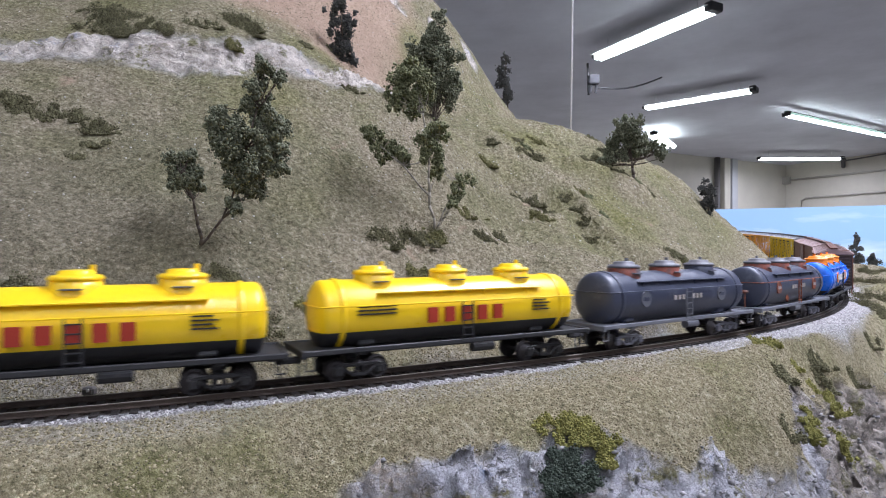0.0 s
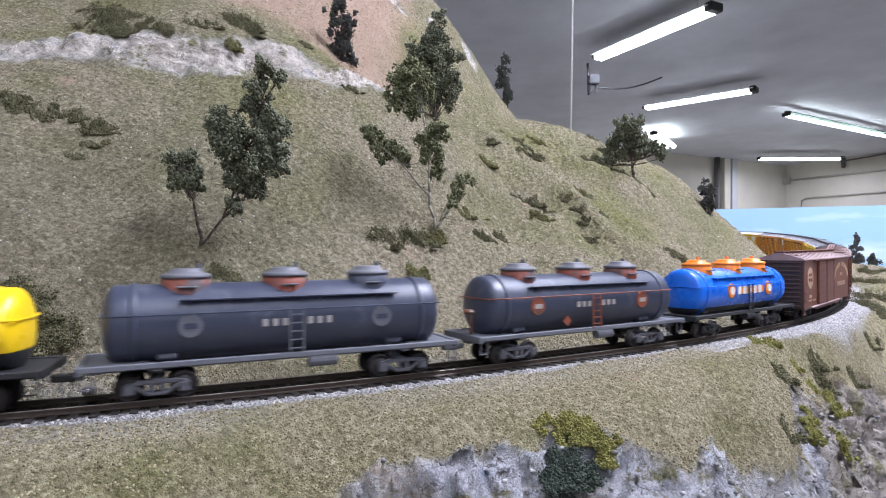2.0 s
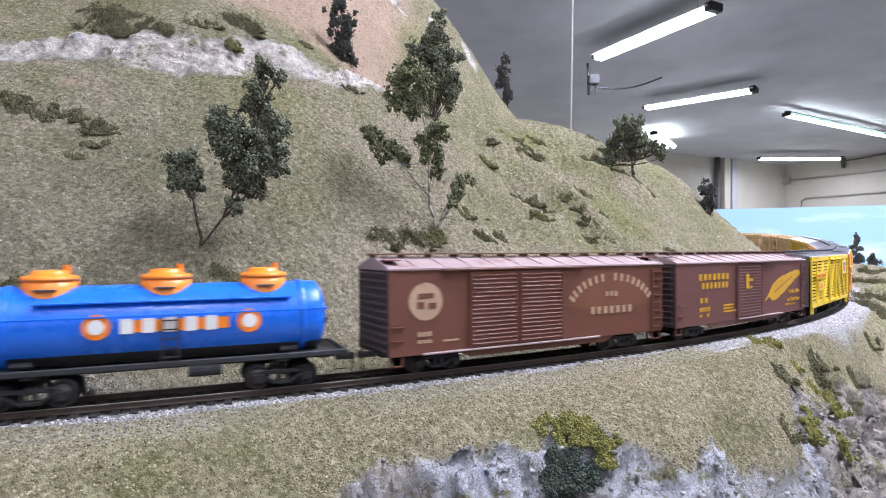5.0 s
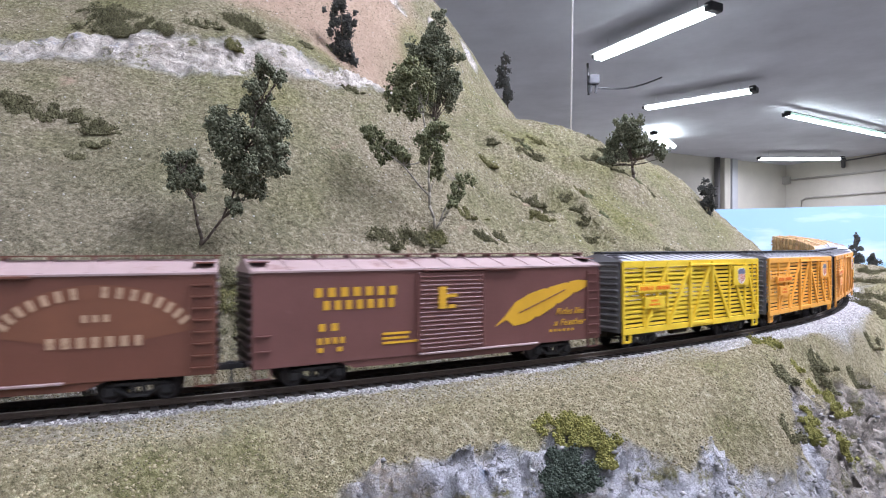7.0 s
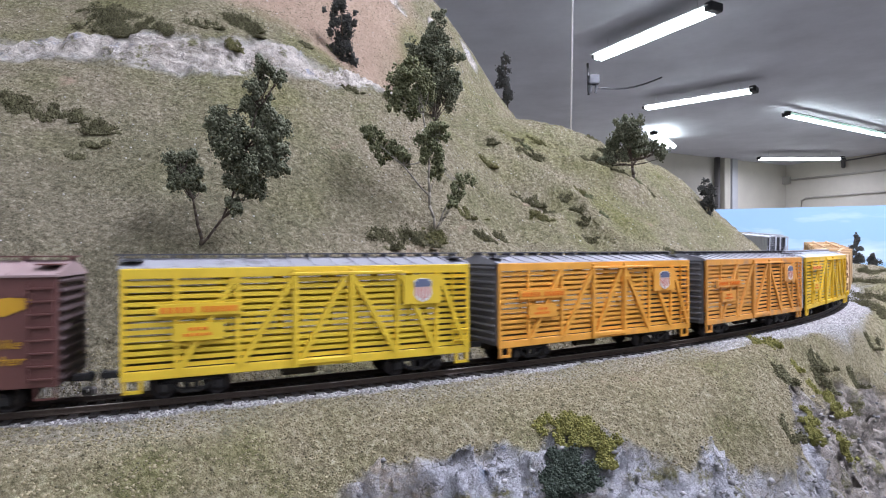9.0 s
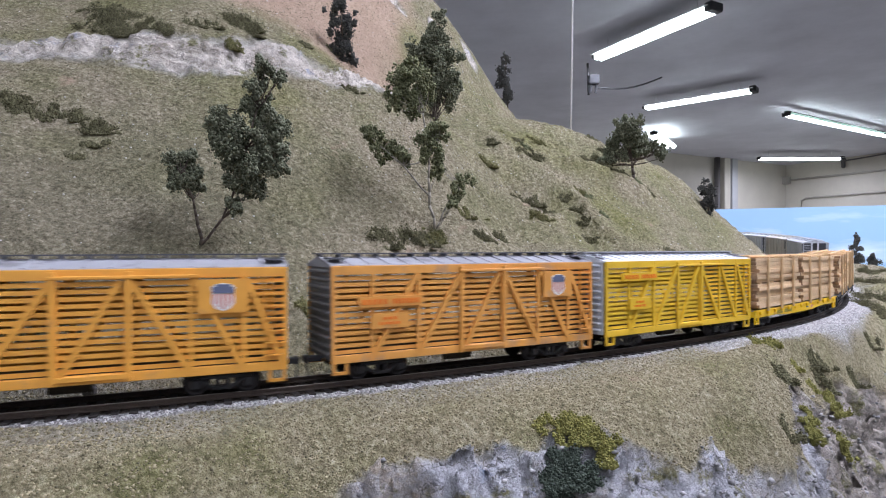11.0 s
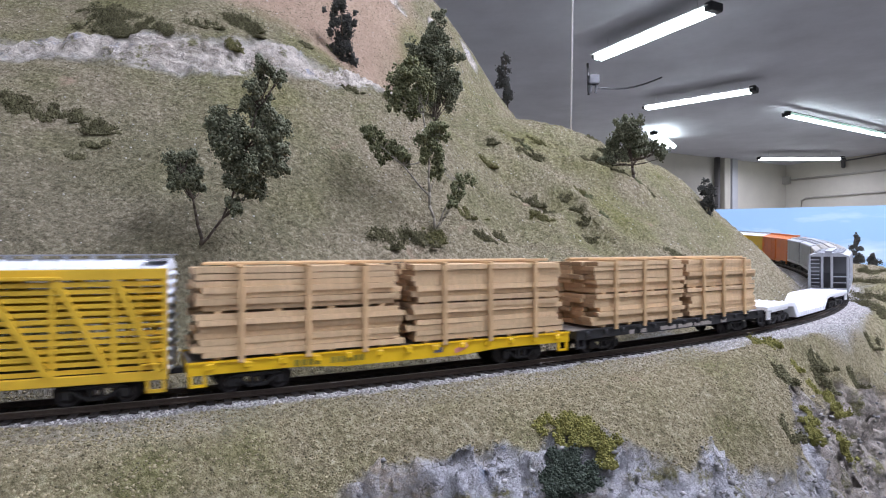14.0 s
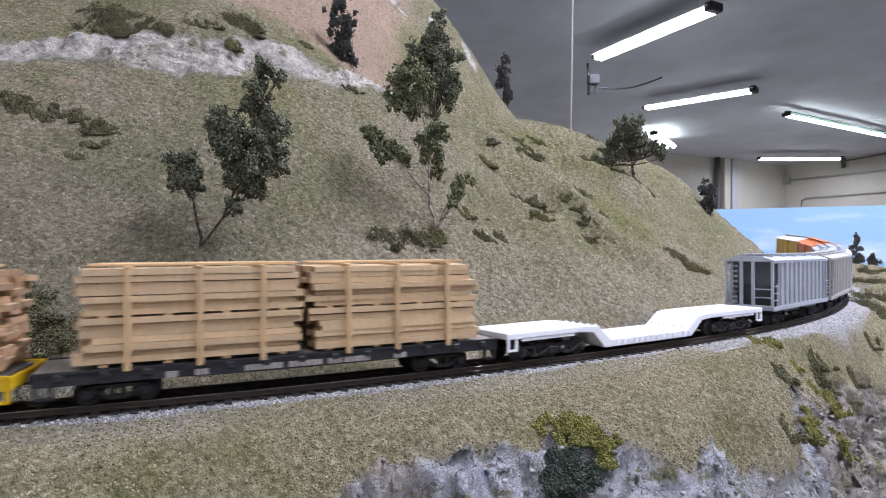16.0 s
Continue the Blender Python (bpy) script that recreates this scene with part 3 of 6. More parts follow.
def add_lamp(x, y, length, turn, power):
    root = tagged(new("seen_or_added_fluorescent"), "lit fluorescent tube light with dark housing under the ceiling, in view or added out of view", "ceiling light", "fluorescent lights")
    root.matrix_world = pose(x, y, TUBE, 0, 0, turn)
    bm = bmesh.new()
    wide = 1.9 if power == 1.4 else 1.25 if length > 2 else 1.0
    box(bm, (0, 0, 0.028 if wide == 1 else 0.05), (length, 0.10 if wide == 1 else 0.05, 0.014), 0.004)
    part("housing", bm, GREENHOUSING, root)
    shade = wide == 1 and y > 4 and x > 0
    if shade:
        bm = bmesh.new()
        box(bm, (0, 0, 0.0215), (length - 0.01, 0.17, 0.005), 0.001)
        part("reflector", bm, REFLECTOR, root, "white enamelled reflector")
    bm = bmesh.new()
    for o in ((0.0,) if length > 2 else (-0.028, 0.028)):
        cyl(bm, (-length / 2 + 0.03, o * wide, 0), (length / 2 - 0.03, o * wide, 0), (0.019 * wide if not shade else 0.026 if x < 2 else 0.017), 12, smooth=True)
    part("tube", bm, TUBEMAT, root, "glowing white tubes")
    for e, w in ((-1, 0.03), (1, 0.07)):
        bm = bmesh.new()
        box(bm, (e * (length / 2 - 0.01), 0, 0.016), (w, 0.11 + w * 0.3, 0.045 + w * 0.3), 0.01)
        part("end_cap", bm, BLACKCAP, root, "black end cap")
    for e in (-0.38, 0.38):
        bm = bmesh.new()
        cyl(bm, (e * length, 0, 0.03), (e * length, 0, CEIL - TUBE), 0.003, 6)
        part("hanger", bm, GREYPAINT, root)


# the added, unseen fixtures get housings and tubes as well
for row in SEEN_AND_ADDED_LAMPS:
    add_lamp(*row)

# ---- train ----
def paint(name, c, rough=0.42, **kw):
    return material(name, c, rough, 0.0, kw.pop("vary", 0.10), 55, 0.05, 600, **kw)


P_BLACK = paint("black_car_paint", (0.022, 0.022, 0.024), 0.55, spots=(0.07, 0.06, 0.05))
P_TRUCK = paint("black_truck_plastic", (0.020, 0.019, 0.020), 0.5, spots=(0.06, 0.05, 0.045))
P_GREYTRUCK = paint("dusty_grey_truck", (0.10, 0.10, 0.115), 0.6, spots=(0.16, 0.15, 0.15))
P_WHEEL = material("dark_wheel", (0.035, 0.03, 0.03), 0.5, 0.2)
P_YELLOW = paint("glossy_yellow_tank", (0.86, 0.56, 0.012), 0.30, vary=0.04)
P_SLATE = paint("dusty_slate_tank", (0.046, 0.053, 0.082), 0.40, spots=(0.085, 0.093, 0.122), spot_at=0.56)
P_SLATEDECK = paint("dusty_slate_frame", (0.13, 0.135, 0.155), 0.55, spots=(0.24, 0.23, 0.23))
P_BLUE = paint("glossy_blue_tank", (0.010, 0.14, 0.68), 0.28, vary=0.05)
P_ORANGE = paint("bright_orange", (0.90, 0.24, 0.02), 0.35, vary=0.05)
P_RUST = paint("rust_orange", (0.25, 0.070, 0.032), 0.6, spots=(0.10, 0.055, 0.045), spot_at=0.5, spot_scale=120.0)
P_DOMERUST = paint("rusty_dome", (0.24, 0.060, 0.035), 0.6, spots=(0.085, 0.06, 0.06), spot_at=0.48)
P_DOMECAP = paint("dusty_dome_cap", (0.13, 0.13, 0.145), 0.5)
P_RED = paint("dark_red_lettering", (0.34, 0.030, 0.014), 0.45)
P_WHITE = paint("white_lettering", (0.75, 0.74, 0.70), 0.5)
P_FADED = paint("faded_lettering", (0.40, 0.36, 0.33), 0.6)
P_CREAM = paint("cream_lettering", (0.44, 0.29, 0.185), 0.6, spots=(0.26, 0.15, 0.09), spot_at=0.55, spot_scale=200.0)
P_GOLD = paint("golden_lettering", (0.56, 0.31, 0.02), 0.5)
P_BROWN = paint("oxide_brown_car", (0.135, 0.048, 0.028), 0.55, spots=(0.175, 0.080, 0.05))
P_BROWN_ARCH = paint("lighter_oxide_field", (0.165, 0.062, 0.030), 0.6)
P_MAROON = paint("maroon_brown_car", (0.132, 0.054, 0.045), 0.5, spots=(0.165, 0.078, 0.068))
P_DARKEND = paint("dark_brown_end", (0.055, 0.034, 0.032), 0.6)
P_ROOFBROWN = paint("dusty_brown_roof", (0.32, 0.23, 0.22), 0.6, spots=(0.22, 0.13, 0.12), spot_at=0.55)
P_STOCKYELLOW = paint("yellow_stock_car", (0.72, 0.50, 0.035), 0.5, vary=0.10, spots=(0.60, 0.40, 0.05), spot_at=0.6)
P_STOCKYELLOW2 = paint("deep_yellow_stock_car", (0.70, 0.44, 0.030), 0.5, vary=0.10, spots=(0.58, 0.35, 0.04), spot_at=0.6)
P_STOCKORANGE = paint("orange_stock_car", (0.74, 0.345, 0.050), 0.55, vary=0.11, spots=(0.62, 0.30, 0.07), spot_at=0.56)
P_STOCKBROWN = paint("dusty_orange_stock_car", (0.66, 0.30, 0.060), 0.6, vary=0.12, spots=(0.46, 0.25, 0.11), spot_at=0.54, spot_scale=40.0)
P_SIGNRED = paint("red_orange_lettering", (0.72, 0.16, 0.01), 0.5)
P_ENDGREY = paint("grey_car_end", (0.13, 0.125, 0.125), 0.55, spots=(0.2, 0.19, 0.18))
P_ROOFGREY = paint("grey_metal_roof", (0.29, 0.29, 0.31), 0.5, spots=(0.17, 0.165, 0.17), spot_at=0.55)
P_ROOFSILVER = paint("silver_white_roof", (0.66, 0.68, 0.72), 0.4)
P_WALKDARK = paint("dark_roof_walk", (0.07, 0.07, 0.08), 0.6)
P_SHIELDBLUE = paint("blue_emblem", (0.12, 0.14, 0.22), 0.5)
P_SHIELDPINK = paint("striped_red_emblem", (0.62, 0.25, 0.20), 0.5)
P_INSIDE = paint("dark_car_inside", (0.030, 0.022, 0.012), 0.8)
P_FLATYELLOW = paint("yellow_flat_car", (0.80, 0.50, 0.012), 0.42, vary=0.06)
P_DECKGREY = paint("grey_wooden_deck", (0.27, 0.24, 0.21), 0.7, vary=0.2)
P_WOOD = material("pale_sawn_board", (0.62, 0.44, 0.255), 0.75, 0, 0.18, 160, 0.3, 600, objvar=0.12, spots=(0.54, 0.37, 0.20), spot_at=0.58, spot_scale=70.0)
P_ENDGRAIN = material("brown_end_grain", (0.36, 0.225, 0.125), 0.8, 0, 0.3, 300, objvar=0.3)
P_STAKE = material("pale_wooden_stake", (0.57, 0.38, 0.20), 0.7, 0, 0.12, 120, 0.2, 500, objvar=0.08)
P_BARE = paint("white_plastic", (0.88, 0.89, 0.92), 0.35, vary=0.02)
P_HOPPER = paint("light_grey_hopper", (0.42, 0.44, 0.48), 0.5, spots=(0.32, 0.33, 0.36))
P_HOPPERTAN = paint("warm_grey_hopper", (0.46, 0.44, 0.41), 0.5, spots=(0.34, 0.33, 0.31))
# darkened copy of the hopper grey: shade of sheets and gates painted in
P_HOPPERSHADE = paint("grey_hopper_painted_shade", (0.10, 0.105, 0.12), 0.6)
P_BOXORANGE = paint("orange_box_car", (0.62, 0.17, 0.03), 0.5)
P_REEFER = paint("yellow_reefer", (0.62, 0.40, 0.02), 0.5)

CAR_ROWS = []        # (thing, its middle along the train, half the distance of its trucks)
SPINS = []           # wheelsets


def plate(bm, x0, x1, z0, z1, y, t=0.0004, mi=0):
    """A thin raised plate on a side that faces -y."""
    box(bm, ((x0 + x1) / 2, y - t / 2, (z0 + z1) / 2), (x1 - x0, t, z1 - z0), 0, None, mi)


def bars(bm, x0, z0, count, w, h, gap, y, t=0.0004, rise=0.0):
    """A row of upright bars the size of letters."""
    for i in range(count):
        plate(bm, x0 + i * (w + gap), x0 + i * (w + gap) + w, z0 + rise * i, z0 + rise * i + h, y, t)


def disc(bm, x, z, r, y, t=0.0004, sx=1.0):
    cyl(bm, (x, y, z), (x, y - t, z), r, 20)


TRUCK_MESH = {}


def truck(car, x, mat=None, wheels=True):
    mat = mat or P_TRUCK
    if mat.name not in TRUCK_MESH:
        bm = bmesh.new()
        for e in (-1, 1):
            y = e * 0.0118
            box(bm, (0, y, 0.0074), (0.0150, 0.0016, 0.0016), 0.0003)
            box(bm, (0, y, 0.0030), (0.0074, 0.0016, 0.0014), 0.0003)
            for k in (-1, 1):
                box(bm, (k * 0.0060, y, 0.0050), (0.0058, 0.0014, 0.0013), 0.0002, pose(0, 0, 0, 0, k * -34, 0))
                box(bm, (k * 0.0095, y + e * 0.0003, 0.0050), (0.0040, 0.0024, 0.0040), 0.0006)
                box(bm, (k * 0.0085, y, 0.0072), (0.0050, 0.0016, 0.0012), 0.0003, pose(0, 0, 0, 0, k * 14, 0))
                cyl(bm, (k * 0.0018, y, 0.0032), (k * 0.0018, y, 0.0070), 0.0010, 8)
        box(bm, (0, 0, 0.0072), (0.0040, 0.0225, 0.0026), 0.0004)
        cyl(bm, (0, 0, 0.008), (0, 0, 0.0105), 0.0035, 10)
        ob = finish("truck", bm, mat)
        bm = bmesh.new()
        lathe(bm, [(0.0006, -0.0118), (0.0007, -0.0092), (0.0030, -0.0090), (0.0034, -0.0084), (0.0044, -0.0084), (0.0046, -0.0092), (0.0047, -0.0078), (0.0048, -0.0074),
                   (0.0053, -0.0072), (0.0053, -0.0067), (0.0028, -0.0066), (0.0009, -0.0060), (0.0008, 0.0060), (0.0028, 0.0066), (0.0053, 0.0067), (0.0053, 0.0072),
                   (0.0048, 0.0074), (0.0047, 0.0078), (0.0046, 0.0092), (0.0044, 0.0084), (0.0034, 0.0084), (0.0030, 0.0090), (0.0007, 0.0092), (0.0006, 0.0118)], 20,
              turn=pose(0, 0, 0, 90, 0, 0))
        for e in (-1, 1):
            for a in range(3):
                box(bm, (0.0022 * math.cos(a * 2.094), e * 0.0088, 0.0022 * math.sin(a * 2.094)), (0.0012, 0.0006, 0.0012))
        w = finish("wheelset", bm, P_WHEEL)
        TRUCK_MESH[mat.name] = (ob.data, w.data)
        bpy.data.objects.remove(ob), bpy.data.objects.remove(w)
    tm, wm = TRUCK_MESH[mat.name]
    t = new("truck", tm)
    t.parent = car
    t.location = (x, 0, 0)
    for k in (-1, 1):
        w = new("wheelset", wm)
        w.parent = t
        w.location = (k * 0.0095, 0, 0.0049)
        SPINS.append((w, k * 0.0095))
    return t


def coupler(car, x, e, mat=None):
    bm = bmesh.new()
    box(bm, (x + e * 0.002, 0, 0.0095), (0.006, 0.0030, 0.0026), 0.0004)
    box(bm, (x + e * 0.0058, 0.0006, 0.0095), (0.0030, 0.0040, 0.0034), 0.0008)
    cyl(bm, (x + e * 0.0056, -0.0016, 0.0020), (x + e * 0.0062, -0.0010, 0.0085), 0.00035, 6)
    part("coupler", bm, mat or P_TRUCK, car)


def rungs(bm, x0, x1, zs, y, t=0.0005):
    for z in zs:
        plate(bm, x0, x1, z, z + 0.0005, y, 0.0013)


def start_car(name, label, category, u0, u1, inset, group="freight train"):
    car = tagged(new(name), label, category, group)
    CAR_ROWS.append((car, (u0 + u1) / 2, (u1 - u0) / 2 - inset))
    return car


def shell_of(car, half, r, zc, ends, split=None, mats=None):
    """A tank lying along x with dished ends; split: height below which the second colour goes."""
    bm = bmesh.new()
    prof = []
    for i in range(7):
        a = math.pi / 2 * i / 6
        prof.append((max(0.0006, r * math.sin(a)), -half - ends + ends * (1 - math.cos(a))))
    prof += [(r, x) for x in (-half + 0.006, -half * 0.5, 0.0, half * 0.5, half - 0.006)]
    prof += [(a, -b) for a, b in prof[:7][::-1]]
    lathe(bm, prof, 40, axis="X")
    bmesh.ops.translate(bm, vec=(0, 0, zc), verts=bm.verts)
    if split is not None:
        bmesh.ops.bisect_plane(bm, geom=bm.verts[:] + bm.edges[:] + bm.faces[:], plane_co=(0, 0, split), plane_no=(0, 0, 1))
        for f in bm.faces:
            f.material_index = 1 if f.calc_center_median().z < split else 0
    for x in (-half + 0.006, half - 0.006):                       # bands near the ends
        lathe(bm, [(r + 0.0002, x - 0.0012), (r + 0.0006, x - 0.0008), (r + 0.0006, x + 0.0008), (r + 0.0002, x + 0.0012)], 40, axis="X", turn=Matrix.Translation((0, 0, zc)))
    return part("tank", bm, mats, car)


def tank_car(u0, u1, label, mats, domes, caps, deck, truckmat, emblem, split=None, far_dome=None):
    car = start_car("tank_car", label, "tank car", u0, u1, 0.026)
    L = (u1 - u0) / 2
    half, r, zc = L - 0.0120, 0.0150, 0.0285
    shell_of(car, half, r, zc, 0.0050, split, mats)
    for i, x in enumerate((-0.039, 0.0, 0.037)):
        bm = bmesh.new()
        lathe(bm, [(0.0108, zc + 0.0080), (0.0100, zc + 0.0122), (0.0092, zc + 0.0140), (0.0090, zc + 0.0178)], 24, turn=Matrix.Translation((x, 0, 0)))
        dome = part("dome", bm, far_dome if (far_dome and i == 2) else domes, car)
        bm = bmesh.new()
        lathe(bm, [(0.0094, zc + 0.0172), (0.0095, zc + 0.0181), (0.0086, zc + 0.0189), (0.0062, zc + 0.0193), (0.0060, zc + 0.0205), (0.0050, zc + 0.0209), (0.0010, zc + 0.0211)], 24, turn=Matrix.Translation((x, 0, 0)))
        part("dome_lid", bm, caps, dome)
        bm = bmesh.new()
        cyl(bm, (x + 0.005, 0.002, zc + 0.0185), (x + 0.005, 0.002, zc + 0.0228), 0.0011, 8)
        part("safety_valve", bm, caps, dome)
        bm = bmesh.new()
        box(bm, (x, -0.0100, zc + 0.0140), (0.0075, 0.0018, 0.0006), 0.0001)
        part("dome_step", bm, deck if deck is not P_BLACK else P_WALKDARK, dome)
    bm = bmesh.new()                                             # long dome walk and hand rails on both sides
    for e in (-1, 1):
        box(bm, (0.002, e * 0.0132, zc + 0.0092), (0.088, 0.0026, 0.0005))
        for x in (-0.038, -0.013, 0.012, 0.037):
            box(bm, (x, e * 0.0132, zc + 0.0078), (0.0006, 0.0014, 0.0026))
    part("dome_walk", bm, mats[0] if isinstance(mats, list) else mats, car)
    bm = bmesh.new()
    pts = [(-half - 0.0054, 0, zc + 0.004)] + [(-half - 0.004, -0.0130, zc + 0.004), (-half + 0.004, -r - 0.0011, zc + 0.0042), (half - 0.004, -r - 0.0011, zc + 0.0042), (half + 0.004, -0.0130, zc + 0.004), (half + 0.0054, 0, zc + 0.004)]
    for a, b in zip(pts, pts[1:]):
        cyl(bm, a, b, 0.00033, 6)
        cyl(bm, (a[0], -a[1], a[2]), (b[0], -b[1], b[2]), 0.00033, 6)
    part("hand_rail", bm, P_RUST if emblem == "club" else (mats[0] if isinstance(mats, list) else mats), car)
    bm = bmesh.new()                                             # frame
    for e in (-1, 1):
        box(bm, (0, e * 0.0158, 0.0142), (2 * L, 0.0016, 0.0022), 0.0003)
    for x in (-L + 0.001, L - 0.001):
        box(bm, (x, 0, 0.0138), (0.0022, 0.033, 0.0032), 0.0003)
    box(bm, (0, 0, 0.0120), (2 * L - 0.004, 0.0070, 0.0032), 0.0004)
    for k in (-1, 1):
        box(bm, (k * (L - 0.012), 0, 0.0143), (0.022, 0.030, 0.0010), 0.0002)
        box(bm, (k * (L - 0.026), 0, 0.0128), (0.0040, 0.031, 0.0020), 0.0003)
    part("frame", bm, deck, car)
    for k in (-1, 1):                                             # saddles
        bm = bmesh.new()
        for e in (-1, 1):
            box(bm, (k * 0.046, e * 0.0072, 0.0160), (0.0075, 0.0060, 0.0040), 0.0005, pose(0, 0, 0, e * 26, 0, 0))
        part("saddle", bm, P_BLACK if deck is P_BLACK else mats if not isinstance(mats, list) else mats[-1], car)
    for k in (-1, 1):                                             # corner irons
        for e in (-1, 1):
            bm = bmesh.new()
            box(bm, (k * (L - 0.0012), e * 0.0150, 0.0100), (0.0005, 0.0005, 0.0064))
            box(bm, (k * (L - 0.0052), e * 0.0150, 0.0100), (0.0005, 0.0005, 0.0064))
            box(bm, (k * (L - 0.0032), e * 0.0150, 0.0070), (0.0045, 0.0005, 0.0005))
            part("stirrup_step", bm, deck, car)
    bm = bmesh.new()
    cyl(bm, (-0.004 + 0.012, -0.009, 0.0098), (0.020, -0.009, 0.0098), 0.0024, 12)
    part("brake_cylinder", bm, deck, car)
    bm = bmesh.new()                                             # ladder in the middle
    for x in (-0.0010, 0.0044):
        box(bm, (x, -0.0166, 0.0235), (0.0006, 0.0006, 0.0180))
    for i in range(5):
        box(bm, (0.0017, -0.0166, 0.0170 + 0.0034 * i), (0.0056, 0.0005, 0.0005))
    part("ladder", bm, {"club": P_RUST, "plain": P_SLATEDECK}.get(emblem, P_BLACK), car)
    y = -r - 0.0001
    bm = bmesh.new()
    if emblem == "red":
        for i in range(5):
            plate(bm, -0.0188 + i * 0.0088, -0.0138 + i * 0.0088, zc - 0.0048, zc + 0.0020, y, 0.0012)
        part("lettering", bm, P_RED, car, "dark red block lettering")
        bm = bmesh.new()
        for i in range(3):
            plate(bm, -0.052, -0.034, zc + 0.0002 + i * 0.0016, zc + 0.0008 + i * 0.0016, y, 0.0008)
        part("small_writing", bm, P_BLACK, car)
        bm = bmesh.new()
        for i in range(4):
            plate(bm, 0.040, 0.050 - 0.002 * (i % 2), zc - 0.002 + i * 0.0016, zc - 0.0014 + i * 0.0016, y, 0.0008)
        part("small_writing", bm, P_BLACK, car)
    elif emblem == "blue":
        plate(bm, -0.0105, 0.0225, zc - 0.0018, zc + 0.0026, y, 0.0004)
        part("emblem_band", bm, P_ORANGE, car, "orange band")
        for x in (-0.0225, 0.0300):
            bm = bmesh.new()
            disc(bm, x, zc + 0.0006, 0.0046, y + 0.0006, 0.0012)
            ring = part("emblem", bm, P_ORANGE, car, "orange round emblem")
            bm = bmesh.new()
            disc(bm, x, zc + 0.0006, 0.0027, y - 0.0002, 0.0008)
            part("emblem_middle", bm, P_WHITE, ring)
        bm = bmesh.new()
        bars(bm, -0.0148, zc - 0.0022, 5, 0.0042, 0.0054, 0.0030, y - 0.0002, 0.0006)
        part("lettering", bm, P_WHITE, car, "white block lettering")
    else:
        col = P_RUST if emblem == "club" else P_SLATEDECK
        for x in (-0.0380, 0.0385):
            disc(bm, x, zc - 0.0005, 0.0044, y + 0.0007, 0.0011)
            part("emblem", bm, col, car, "worn round emblem")
            bm = bmesh.new()
            plate(bm, x - 0.0024, x + 0.0024, zc - 0.0016, zc + 0.0006, y - 0.0004, 0.0003)
            part("emblem_mark", bm, P_FADED if emblem == "club" else P_SLATE, car)
            bm = bmesh.new()
        bars(bm, -0.0115, zc - 0.0022, 3, 0.0020, 0.0028, 0.0019, y, 0.0006)
        bars(bm, 0.0065, zc - 0.0020, 3, 0.0020, 0.0028, 0.0019, y, 0.0006)
        part("lettering", bm, P_FADED, car, "faded pale lettering")
        if emblem == "club":
            bm = bmesh.new()
            box(bm, (-0.0170, -0.0135, zc - 0.0095), (0.0040, 0.0008, 0.0040), 0, pose(0, 0, 0, 0, 45, 0))
            part("placard", bm, P_RUST, car, "rust-red diamond placard")
            bm = bmesh.new()
            cyl(bm, (-L + 0.003, -0.004, 0.015), (-L + 0.003, -0.004, 0.0255), 0.0006, 6)
            box(bm, (-L + 0.002, -0.004, 0.0262), (0.0040, 0.0050, 0.0022), 0.0008)
            part("brake_stand", bm, P_RUST, car)
    for k in (-1, 1):
        truck(car, k * (L - 0.026), truckmat)
        coupler(car, k * L, k, truckmat)
    return car


